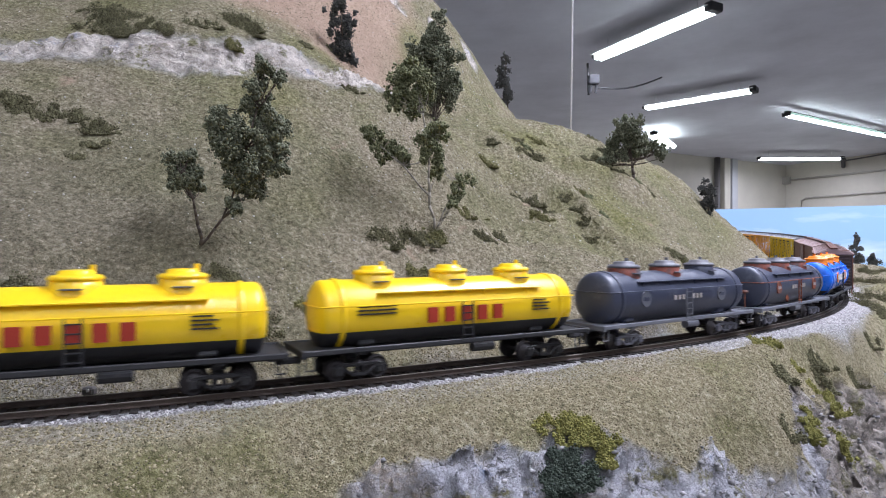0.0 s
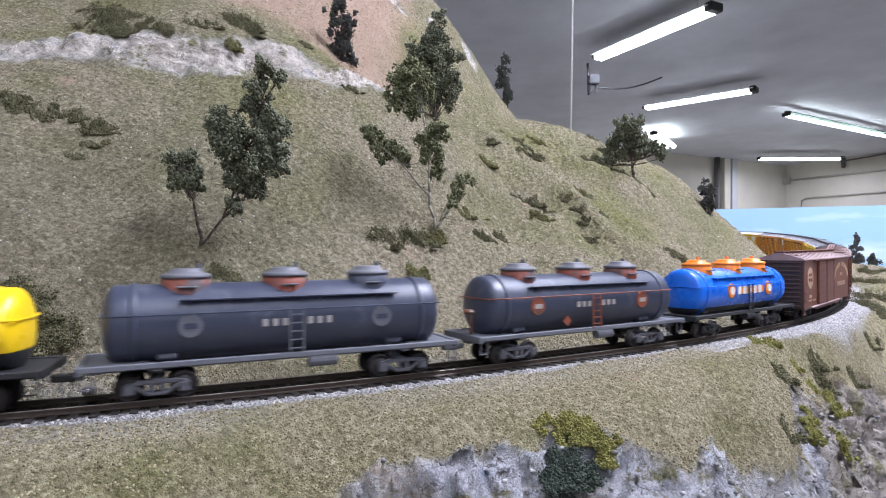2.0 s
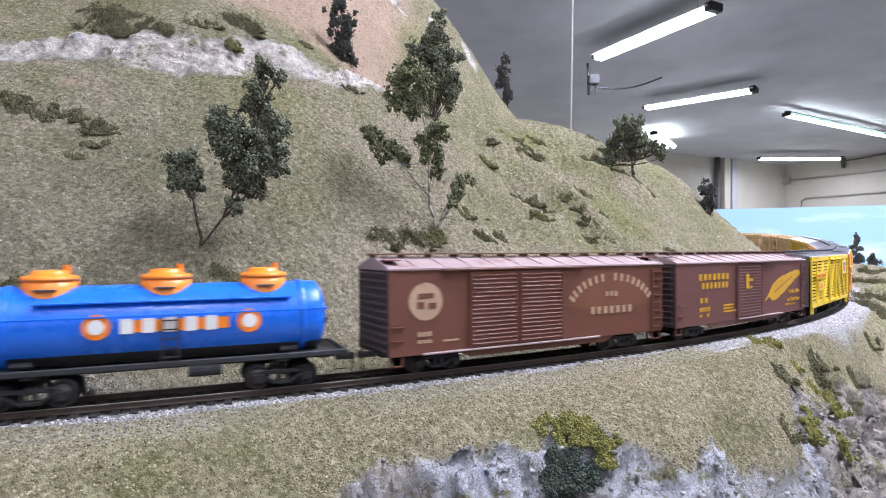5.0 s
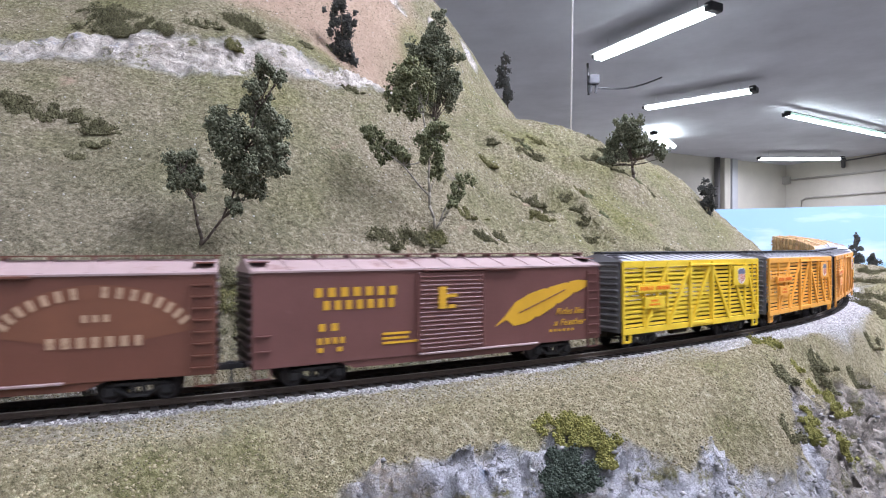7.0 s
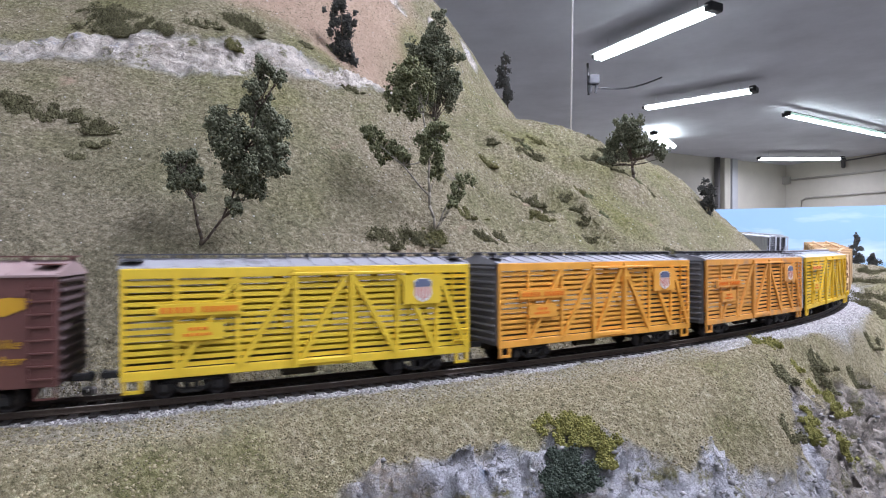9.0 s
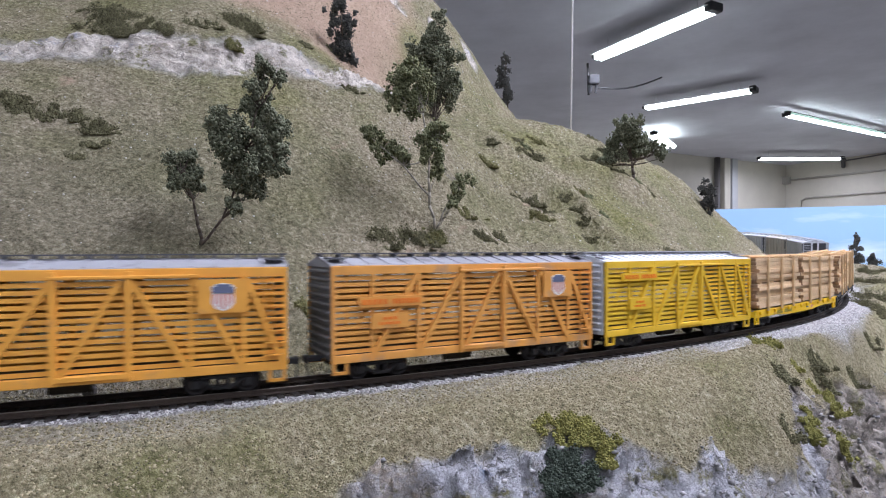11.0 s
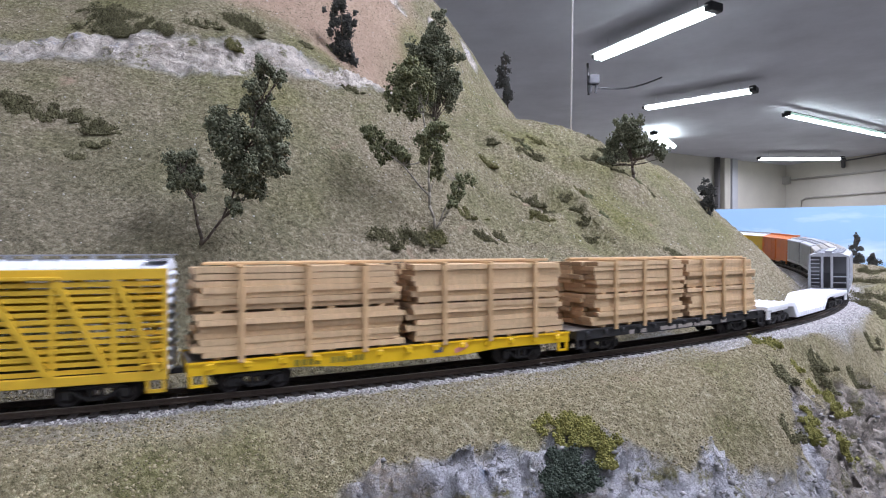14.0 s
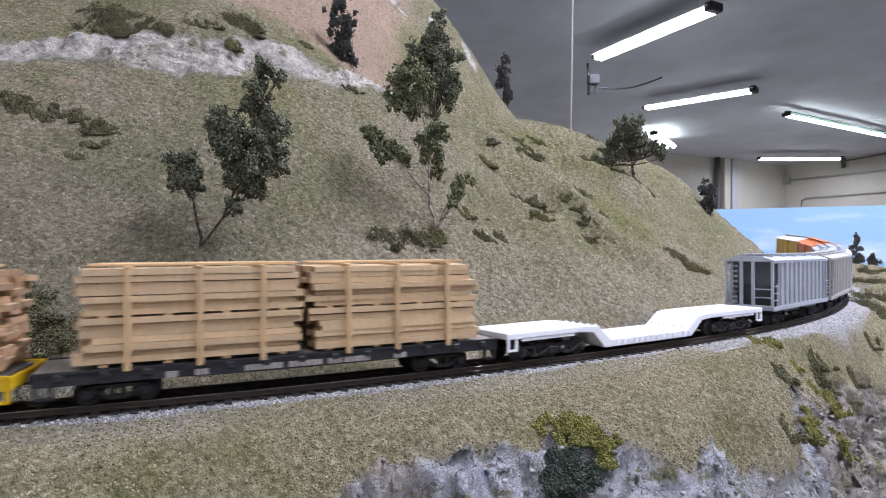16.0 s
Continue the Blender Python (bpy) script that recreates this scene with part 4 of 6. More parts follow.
def carbody_parts(car, L, w, z0, z1, side, roof, end, peak, ribs, walk):
    """Body box with sides, ribbed ends, pitched roof with seams and a roof walk."""
    bm = bmesh.new()
    for e in (-1, 1):
        box(bm, (0, e * (w - 0.0005), (z0 + z1) / 2), (2 * L, 0.0010, z1 - z0), 0.0002)
    box(bm, (0, 0, z0 + 0.0012), (2 * L - 0.002, 2 * w - 0.002, 0.0012))
    part("body", bm, side, car)
    for k in (-1, 1):
        bm = bmesh.new()
        box(bm, (k * (L - 0.0006), 0, (z0 + z1) / 2), (0.0010, 2 * w - 0.0021, z1 - z0 - 0.0002))
        vs = [bm.verts.new((k * (L - 0.0002), y, z)) for y, z in ((-w, z1 - 0.0002), (w, z1 - 0.0002), (0, z1 + peak - 0.0003))]
        bm.faces.new(vs if k > 0 else vs[::-1])
        wall = part("car_end", bm, end, car, "ribbed end wall")
        for i in range(11):
            piece("end_rib", (0.0018, 2 * w - 0.005, 0.0017), (k * (L + 0.0002), 0, z0 + (z1 - z0) * (i + 0.7) / 11.4), end, wall, None, 0.0006)
        for z in np.linspace(z0 + 0.004, z1 - 0.003, 7):
            piece("rung", (0.0005, 0.0065, 0.0005), (k * (L + 0.0013), w - 0.006, z), end, wall)
    bm = bmesh.new()
    prof = [(-w - 0.0008, z1 - 0.0006), (-w - 0.0008, z1 + 0.0002), (0, z1 + peak), (w + 0.0008, z1 + 0.0002), (w + 0.0008, z1 - 0.0006)]
    a = [bm.verts.new((-L - 0.0006, y, z)) for y, z in prof]
    b = [bm.verts.new((L + 0.0006, y, z)) for y, z in prof]
    for i in range(5):
        bm.faces.new((a[i], b[i], b[(i + 1) % 5], a[(i + 1) % 5]))
    bm.faces.new(a), bm.faces.new(b[::-1])
    tilt = math.degrees(math.atan2(peak, w))
    for i in range(ribs + 1):
        x = -L + 2 * L * i / ribs
        for e in (-1, 1):
            box(bm, (x, e * w / 2, z1 + peak / 2 + 0.0003), (0.0011, w, 0.0007), 0, pose(0, 0, 0, -e * tilt, 0, 0))
    bmesh.ops.recalc_face_normals(bm, faces=bm.faces[:])
    part("roof", bm, roof, car, "dusty ribbed roof")
    bm = bmesh.new()
    for y in (-0.0023, 0, 0.0023):
        box(bm, (0, y, z1 + peak + 0.0014), (2 * L + 0.004, 0.0019, 0.0005))
    for i in range(ribs + 1):
        box(bm, (-L + 2 * L * i / ribs, 0, z1 + peak + 0.0006), (0.0010, 0.0066, 0.0012))
    for k in (-1, 1):
        box(bm, (k * (L - 0.004), -0.0095, z1 + peak * 0.45 + 0.0014), (0.0072, 0.0085, 0.0005))
    part("roof_walk", bm, walk, car)


def script(car, words, x, z, width, y, mat):
    """Slanted lettering of that width on a side that faces -y."""
    curve = bpy.data.curves.new("lettering", "FONT")
    curve.body, curve.size, curve.shear, curve.extrude = words, 0.0046, 0.35, 0.00012
    ob = bpy.data.objects.new("lettering", curve)
    scene.collection.objects.link(ob)
    bpy.context.view_layer.update()
    me = bpy.data.meshes.new_from_object(ob.evaluated_get(bpy.context.evaluated_depsgraph_get()))
    bpy.data.objects.remove(ob)
    xs = [v.co.x for v in me.vertices]
    k = width / (max(xs) - min(xs))
    me.transform(pose(x, y, z, 90, 0, 0) @ Matrix.Diagonal((k, 1, 1, 1)))
    me.materials.clear()
    me.materials.append(mat)
    out = new("lettering", me)
    out.parent = car
    out["label"] = "golden slanted lettering"


def box_car(u0, u1, label, side, roof, end, style, walk=None):
    car = start_car("box_car", label, "box car", u0, u1, 0.027)
    L, w, z0, z1, peak = (u1 - u0) / 2, 0.0172, 0.0098, 0.0482, 0.0050
    carbody_parts(car, L, w, z0, z1, side, roof, end, peak, 12, walk or side)
    y = -w
    d0, d1 = {"arch": (-0.045, 0.011), "feather": (-0.018, 0.0165)}.get(style, (-0.012, 0.012))
    leaves = [(d0, (d0 + d1) / 2 - 0.0005), ((d0 + d1) / 2 + 0.0005, d1)] if style == "arch" else [(d0, d1)]
    for e in (-1, 1):
        for a, b in leaves:
            bm = bmesh.new()
            box(bm, ((a + b) / 2, e * (w + 0.0006), 0.0288), (b - a, 0.0012, 0.0356), 0.0003)
            door = part("sliding_door", bm, side, car)
            for x in (a + 0.0006, b - 0.0006):
                piece("door_stile", (0.0010, 0.0008, 0.0356), (x, e * (w + 0.0014), 0.0288), side, door, None, 0.0002)
            for i in range(17):
                piece("door_rib", (b - a - 0.0022, 0.0009, 0.0010), ((a + b) / 2, e * (w + 0.0013), 0.0125 + i * 0.0020), side, door, None, 0.0003)
        bm = bmesh.new()
        box(bm, ((d0 + d1) / 2 + (0.012 if style != "arch" else 0), e * (w + 0.0014), 0.0475), ((d1 - d0) * 1.55, 0.0020, 0.0010), 0.0002)
        part("door_track", bm, side, car)
        bm = bmesh.new()
        box(bm, ((d0 + d1) / 2 + (0.016 if style != "arch" else 0), e * (w + 0.0012), 0.0103), ((d1 - d0) * 1.9, 0.0018, 0.0009), 0.0002)
        part("door_track", bm, roof if e < 0 else side, car)
        bm = bmesh.new()                                         # deep side sill
        x0, x1 = -L + 0.034, L - 0.036
        vs = [(x0, z0 + 0.0004), (x0 + 0.008, 0.0068), (x1 - 0.008, 0.0068), (x1, z0 + 0.0004)]
        f = [bm.verts.new((x, e * (w - 0.0008), z)) for x, z in vs]
        g = [bm.verts.new((x, e * (w - 0.0018), z)) for x, z in vs]
        for i in range(4):
            bm.faces.new((f[i], f[(i + 1) % 4], g[(i + 1) % 4], g[i]))
        bm.faces.new(f), bm.faces.new(g)
        bmesh.ops.recalc_face_normals(bm, faces=bm.faces[:])
        part("side_sill", bm, side, car)
        bm = bmesh.new()
        rungs(bm, L - 0.0085, L - 0.0012, np.linspace(0.0125, 0.0435, 8), e * w + (0.0 if e < 0 else 0.0013))
        for x in (L - 0.0088, L - 0.0010):
            box(bm, (x, e * (w + 0.0010), 0.0285), (0.0005, 0.0006, 0.0345))
        part("ladder", bm, side, car)
        for zz in (0.0165, 0.0225):
            bm = bmesh.new()
            rungs(bm, -L + 0.0015, -L + 0.0070, (zz,), e * w + (0.0 if e < 0 else 0.0013))
            part("grab_iron", bm, side, car)
        for k in (-1, 1):
            bm = bmesh.new()
            for x in (L - 0.0010, L - 0.0070):
                box(bm, (k * x, e * (w - 0.001), 0.0078), (0.0007, 0.0006, 0.0046))
            box(bm, (k * (L - 0.0040), e * (w - 0.001), 0.0056), (0.0066, 0.0010, 0.0006))
            part("stirrup_step", bm, side, car)
    bm = bmesh.new()
    box(bm, (0, 0, 0.0090), (2 * L - 0.006, 0.006, 0.0032), 0.0004)
    cyl(bm, (0.004, -0.006, 0.0070), (0.018, -0.006, 0.0070), 0.0026, 10)
    box(bm, (-0.014, 0.006, 0.0070), (0.010, 0.006, 0.004), 0.0006)
    part("underframe", bm, P_BLACK, car)
    bm = bmesh.new()
    if style == "arch":
        # pale arch of bars, round emblem, rows of bars
        cx, cz = 0.0465, 0.0240
        for i in range(16):
            if i == 7:
                continue
            a = math.radians(157 - i * 134 / 15)
            x, z = cx + 0.0310 * math.cos(a), cz + 0.0178 * math.sin(a)
            slope = math.degrees(math.atan2(-0.0178 * math.cos(a), 0.0310 * math.sin(a)))
            box(bm, (x, y - 0.0003, z), (0.0019, 0.0004, 0.0040), 0, pose(0, 0, 0, 0, -slope, 0))
        bars(bm, cx - 0.0048, 0.0312, 3, 0.0018, 0.0026, 0.0016, y, 0.0005)
        bars(bm, cx - 0.0155, 0.0222, 7, 0.0024, 0.0038, 0.0022, y, 0.0005)
        disc(bm, -0.0680, 0.0335, 0.0085, y, 0.0003)
        bars(bm, -0.0720, 0.0180, 3, 0.0018, 0.0020, 0.0007, y)
        bars(bm, -0.0720, 0.0150, 3, 0.0018, 0.0014, 0.0007, y)
        plate(bm, -0.0590, -0.0510, 0.0150, 0.0158, y)
        part("lettering", bm, P_CREAM, car, "faded cream lettering in an arch")
        bm = bmesh.new()
        for i in range(24):
            a0, a1 = math.radians(165 - i * 150 / 24), math.radians(165 - (i + 1) * 150 / 24)
            q = [bm.verts.new((cx + 0.0335 * math.cos(t), y - 0.00012, zz)) for t, zz in ((a0, 0.0215 + 0.006 * abs(math.cos(a0))), (a1, 0.0215 + 0.006 * abs(math.cos(a1))), (a1, cz + 0.0205 * math.sin(a1)), (a0, cz + 0.0205 * math.sin(a0)))]
            bm.faces.new(q)
        part("arch_field", bm, P_BROWN_ARCH, car, "rusty brown field behind the lettering")
        bm = bmesh.new()
        for dx, dz, ww, hh in ((-0.004, 0.0015, 0.008, 0.0022), (-0.0045, -0.0030, 0.0036, 0.0030), (0.0012, -0.0032, 0.0040, 0.0026)):
            plate(bm, -0.0680 + dx, -0.0680 + dx + ww, 0.0335 + dz, 0.0335 + dz + hh, y - 0.0003, 0.0003)
        part("emblem_marks", bm, side, car)
    elif style == "feather":
        outline = [(0.0232, 0.0197), (0.0298, 0.0228), (0.0342, 0.0195), (0.0400, 0.0202), (0.0444, 0.0215), (0.0478, 0.0236), (0.0486, 0.0230), (0.0583, 0.0275), (0.0610, 0.0297), (0.0618, 0.0291),
                   (0.0695, 0.0330), (0.0720, 0.0349), (0.0728, 0.0342), (0.0797, 0.0371), (0.0810, 0.0390), (0.0804, 0.0404), (0.0751, 0.0409), (0.0690, 0.0401), (0.0682, 0.0392), (0.0667, 0.0397),
                   (0.0556, 0.0376), (0.0548, 0.0366), (0.0530, 0.0372), (0.0444, 0.0350), (0.0351, 0.0309), (0.0295, 0.0249)]
        f = [bm.verts.new((x, y - 0.0003, z)) for x, z in outline]
        g = [bm.verts.new((x, y, z)) for x, z in outline]
        bm.faces.new(f)
        for i in range(len(f)):
            bm.faces.new((f[i], g[i], g[(i + 1) % len(f)], f[(i + 1) % len(f)]))
        bmesh.ops.recalc_face_normals(bm, faces=bm.faces[:])
        part("feather", bm, P_GOLD, car, "large golden feather marking")
        bm = bmesh.new()
        box(bm, (0.0514, y - 0.0004, 0.0308), (0.0306, 0.0003, 0.0005), 0, pose(0, 0, 0, 0, -20, 0))
        part("feather_quill", bm, side, car)
        bm = bmesh.new()
        bars(bm, -0.0640, 0.0372, 7, 0.0030, 0.0038, 0.0025, y)
        bars(bm, -0.0605, 0.0318, 7, 0.0026, 0.0038, 0.0022, y)
        bars(bm, -0.0625, 0.0232, 2, 0.0026, 0.0030, 0.0028, y)
        bars(bm, -0.0630, 0.0178, 4, 0.0018, 0.0026, 0.0014, y)
        bars(bm, -0.0630, 0.0145, 2, 0.0022, 0.0018, 0.0060, y)
        for i, wd in enumerate((0.017, 0.012, 0.013)):
            plate(bm, -0.0345, -0.0345 + wd, 0.0158 + i * 0.0020, 0.0168 + i * 0.0020, y)
        plate(bm, -0.0080, -0.0040, 0.0300, 0.0400, y - 0.0018), plate(bm, -0.0040, 0.0015, 0.0350, 0.0366, y - 0.0018), plate(bm, -0.0030, 0.0005, 0.0300, 0.0318, y - 0.0018)
        bars(bm, 0.0560, 0.0150, 6, 0.0012, 0.0012, 0.0016, y)
        part("lettering", bm, P_GOLD, car, "golden lettering")
        script(car, "Rides like", 0.0597, 0.0236, 0.0182, y - 0.0003, P_GOLD)
        script(car, "a Feather", 0.0583, 0.0180, 0.0210, y - 0.0003, P_GOLD)
    else:
        bars(bm, -0.050, 0.036, 6, 0.003, 0.004, 0.0014, y)
        bars(bm, 0.024, 0.026, 6, 0.003, 0.004, 0.0014, y)
        part("lettering", bm, P_WHITE if style == "orange" else P_RED, car)
    for k in (-1, 1):
        truck(car, k * (L - 0.027))
        coupler(car, k * L, k)
    return car


SLAT = {}


def slat_mesh(length, mat):
    key = (round(length, 4), mat.name)
    if key not in SLAT:
        bm = bmesh.new()
        box(bm, (0, 0, 0), (length, 0.0006, 0.00158))
        ob = finish("slat", bm, mat)
        SLAT[key] = ob.data
        bpy.data.objects.remove(ob)
    return SLAT[key]


def stock_car(u0, u1, label, paintm, roof, end, walk, shield=True, high=0.0):
    car = start_car("stock_car", label, "stock car", u0, u1, 0.024)
    L, w, z0, z1, peak = (u1 - u0) / 2, 0.0170, 0.0092, 0.0500, 0.0036
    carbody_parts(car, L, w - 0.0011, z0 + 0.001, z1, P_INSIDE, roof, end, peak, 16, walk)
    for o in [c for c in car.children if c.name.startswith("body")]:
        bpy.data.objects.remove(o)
    y = -w
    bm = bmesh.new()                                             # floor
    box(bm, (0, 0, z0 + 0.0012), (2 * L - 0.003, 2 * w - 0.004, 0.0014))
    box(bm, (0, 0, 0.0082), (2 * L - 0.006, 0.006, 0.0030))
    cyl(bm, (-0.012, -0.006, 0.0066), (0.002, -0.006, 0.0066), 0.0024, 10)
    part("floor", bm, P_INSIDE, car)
    posts = (-L + 0.0008, -0.0525, -0.0307, -0.0081, 0.0142, 0.0356, 0.0545, L - 0.0008)
    for e in (-1, 1):
        bm = bmesh.new()
        box(bm, (0, e * (w - 0.0004), z1 - 0.0019), (2 * L, 0.0014, 0.0038), 0.0002)
        box(bm, (0, e * (w - 0.0004), z0 + 0.0017), (2 * L, 0.0014, 0.0034), 0.0002)
        part("side_rail", bm, paintm, car)
        for x in posts:
            piece("post", (0.0016, 0.0011, z1 - z0 - 0.0004), (x, e * (w - 0.0001), (z0 + z1) / 2), paintm, car)
        low, top = z0 + 0.0032, z1 - 0.0042
        for xa, xb in ((-0.0515, -0.0318), (-0.0296, -0.0094), (-0.0062, 0.0122), (0.0346, 0.0154), (0.0534, 0.0368), (0.0690, 0.0556)):
            a, b = Vector((xa, e * (w + 0.0003), low)), Vector((xb, e * (w + 0.0003), top))
            d = b - a
            piece("brace", (d.length, 0.0012, 0.0021), (a + b) / 2, paintm, car, pose(0, 0, 0, 0, -math.degrees(math.atan2(d.z, d.x)), 0))
        bm = bmesh.new()                                         # door frame, ladder, steps
        for x in (-0.0088, 0.0149):
            box(bm, (x, e * (w + 0.0007), (z0 + z1) / 2 - 0.0004), (0.0020, 0.0016, z1 - z0 - 0.001), 0.0002)
        box(bm, (0.0030, e * (w + 0.0008), z0 + 0.0022), (0.0240, 0.0012, 0.0020), 0.0002)
        box(bm, (0.0140, e * (w + 0.0009), z1 - 0.0030), (0.0480, 0.0016, 0.0012), 0.0002)
        part("door_frame", bm, paintm, car)
        bm = bmesh.new()
        rungs(bm, L - 0.0085, L - 0.0012, np.linspace(0.0150, 0.0440, 7), e * w + (0 if e < 0 else 0.0013))
        box(bm, (L - 0.0088, e * (w + 0.0008), 0.0300), (0.0005, 0.0008, 0.034))
        part("ladder", bm, paintm, car)
        for k in (-1, 1):
            bm = bmesh.new()
            for x in (L - 0.0012, L - 0.0066):
                box(bm, (k * x, e * (w - 0.0004), 0.0072), (0.0012, 0.0012, 0.0052))
            box(bm, (k * (L - 0.0040), e * (w - 0.0004), 0.0052), (0.0066, 0.0012, 0.0012))
            part("stirrup_step", bm, paintm, car)
        for xa, xb in ((-L + 0.0016, -0.0098), (-0.0079, 0.0139), (0.0158, L - 0.0016)):
            data = slat_mesh(xb - xa, paintm)
            for i in range(13):
                o = new("slat", data)
                o.parent = car
                o.location = ((xa + xb) / 2, e * (w - 0.0007), z0 + (0.0047 if e < 0 else 0.0034) + i * 0.00256)
    za, zb = 0.0345 + high, 0.0262
    piece("sign_board", (0.0300, 0.0012, 0.0044), (-0.0444, y - 0.0011, za), paintm, car)
    piece("sign_board", (0.0176, 0.0012, 0.0064), (-0.0448, y - 0.0011, zb), paintm, car)
    bm = bmesh.new()
    bars(bm, -0.0578, za - 0.0011, 5, 0.0015, 0.0022, 0.0009, y - 0.0017, 0.0002)
    bars(bm, -0.0438, za - 0.0011, 7, 0.0012, 0.0022, 0.0007, y - 0.0017, 0.0002)
    bars(bm, -0.0484, zb + 0.0005, 3, 0.0016, 0.0012, 0.0008, y - 0.0017, 0.0002)
    bars(bm, -0.0502, zb - 0.0016, 6, 0.0011, 0.0011, 0.0006, y - 0.0017, 0.0002)
    part("writing", bm, P_SIGNRED, car, "red-orange painted bars")
    if shield:
        piece("sign_board", (0.0180, 0.0012, 0.0128), (0.0470, y - 0.0011, 0.0392), paintm, car)
        zt = 0.0437
        rim = [(-0.0044, zt - 0.0012), (-0.0030, zt), (0.0, zt + 0.0005), (0.0030, zt), (0.0044, zt - 0.0012), (0.0040, zt - 0.0036), (0.0043, zt - 0.0070), (0.0026, zt - 0.0092), (0.0, zt - 0.0102),
               (-0.0026, zt - 0.0092), (-0.0043, zt - 0.0070), (-0.0040, zt - 0.0036)]
        bm = bmesh.new()
        f = [bm.verts.new((0.0470 + x, y - 0.0019, z)) for x, z in rim]
        g = [bm.verts.new((0.0470 + x, y - 0.0016, z)) for x, z in rim]
        bm.faces.new(f)
        for i in range(len(f)):
            bm.faces.new((f[i], g[i], g[(i + 1) % len(f)], f[(i + 1) % len(f)]))
        bmesh.ops.recalc_face_normals(bm, faces=bm.faces[:])
        part("emblem_ground", bm, P_WHITE, car, "white shield emblem")
        bm = bmesh.new()
        plate(bm, 0.0431, 0.0509, zt - 0.0034, zt - 0.0010, y - 0.0019, 0.0002)
        plate(bm, 0.0443, 0.0497, zt - 0.0010, zt, y - 0.0019, 0.0002)
        part("emblem_top", bm, P_SHIELDBLUE, car, "dark blue emblem field")
        bm = bmesh.new()
        for i in range(5):
            plate(bm, 0.0434 + i * 0.0016, 0.0442 + i * 0.0016, zt - 0.0094 + 0.0010 * abs(i - 2), zt - 0.0036, y - 0.0019, 0.0002)
        part("emblem_stripes", bm, P_SHIELDPINK, car, "red emblem stripes")
    for k in (-1, 1):
        truck(car, k * (L - 0.024))
        coupler(car, k * L, k)
    return car


BOARD = {}


def lumber(u, length, base, lean):
    """A strapped stack of sawn boards in two tiers with stakes."""
    stack = tagged(new("lumber_stack"), "stack of pale sawn boards held by stakes on a flat car", "lumber load", "lumber stacks")
    if "b" not in BOARD:
        bm = bmesh.new()
        box(bm, (0, 0, 0), (1, 0.0082, 0.0026))
        bm.faces.ensure_lookup_table()
        for f in bm.faces:
            f.material_index = 1 if abs(f.calc_center_median().x) > 0.4 else 0
        ob = finish("board", bm, [P_WOOD, P_ENDGRAIN])
        BOARD["b"] = ob.data
        bpy.data.objects.remove(ob)
    for tier in range(2):
        floor = base + 0.0022 + tier * 0.0175
        for i in range(7):
            for j in range(4):
                o = new("board", BOARD["b"])
                o.parent = stack
                short = 1 - random.choice((0.0, 0.01, 0.02, 0.035, 0.05, 0.07))
                o.scale = (length * short, 1, random.uniform(0.84, 0.92))
                o.location = (random.uniform(-0.0022, 0.0022), -0.01275 + 0.0085 * j + random.uniform(-0.0011, 0.0011), floor + i * 0.00237 + random.uniform(-0.0001, 0.0001))
                o.rotation_euler = (random.uniform(-0.05, 0.05), random.uniform(-0.004, 0.004), random.uniform(-0.008, 0.008))
        for x in (-0.40, -0.13, 0.13, 0.40):
            bm = bmesh.new()
            box(bm, (x * length, 0, floor - 0.0017), (0.0026, 0.0330, 0.0010))
            part("spacer", bm, P_STAKE, stack)
    for x in (-0.30, 0.02 * lean, 0.30):
        for e in (-1, 1):
            bm = bmesh.new()
            box(bm, (x * length, e * 0.0184, base + 0.0168), (0.0023, 0.0013, 0.0366), 0.0003, pose(0, 0, 0, 0, lean * (0.4 + x), 0))
            part("stake", bm, P_STAKE, stack)
        bm = bmesh.new()
        box(bm, (x * length, 0, base + 0.0357), (0.0022, 0.0385, 0.0010), 0.0002)
        part("binder", bm, P_STAKE, stack)
    for k, yy in enumerate((-0.0090, 0.0070)):
        bm = bmesh.new()
        box(bm, (0.003 * lean, yy, base + 0.0366), (length * (0.96 - 0.06 * k), 0.0024, 0.0011), 0.0002, pose(0, 0, 0, 0, 0, 1.2 * lean))
        part("top_batten", bm, P_STAKE, stack)
    CAR_ROWS.append((stack, u[0], u[1], u[2]))
    return stack


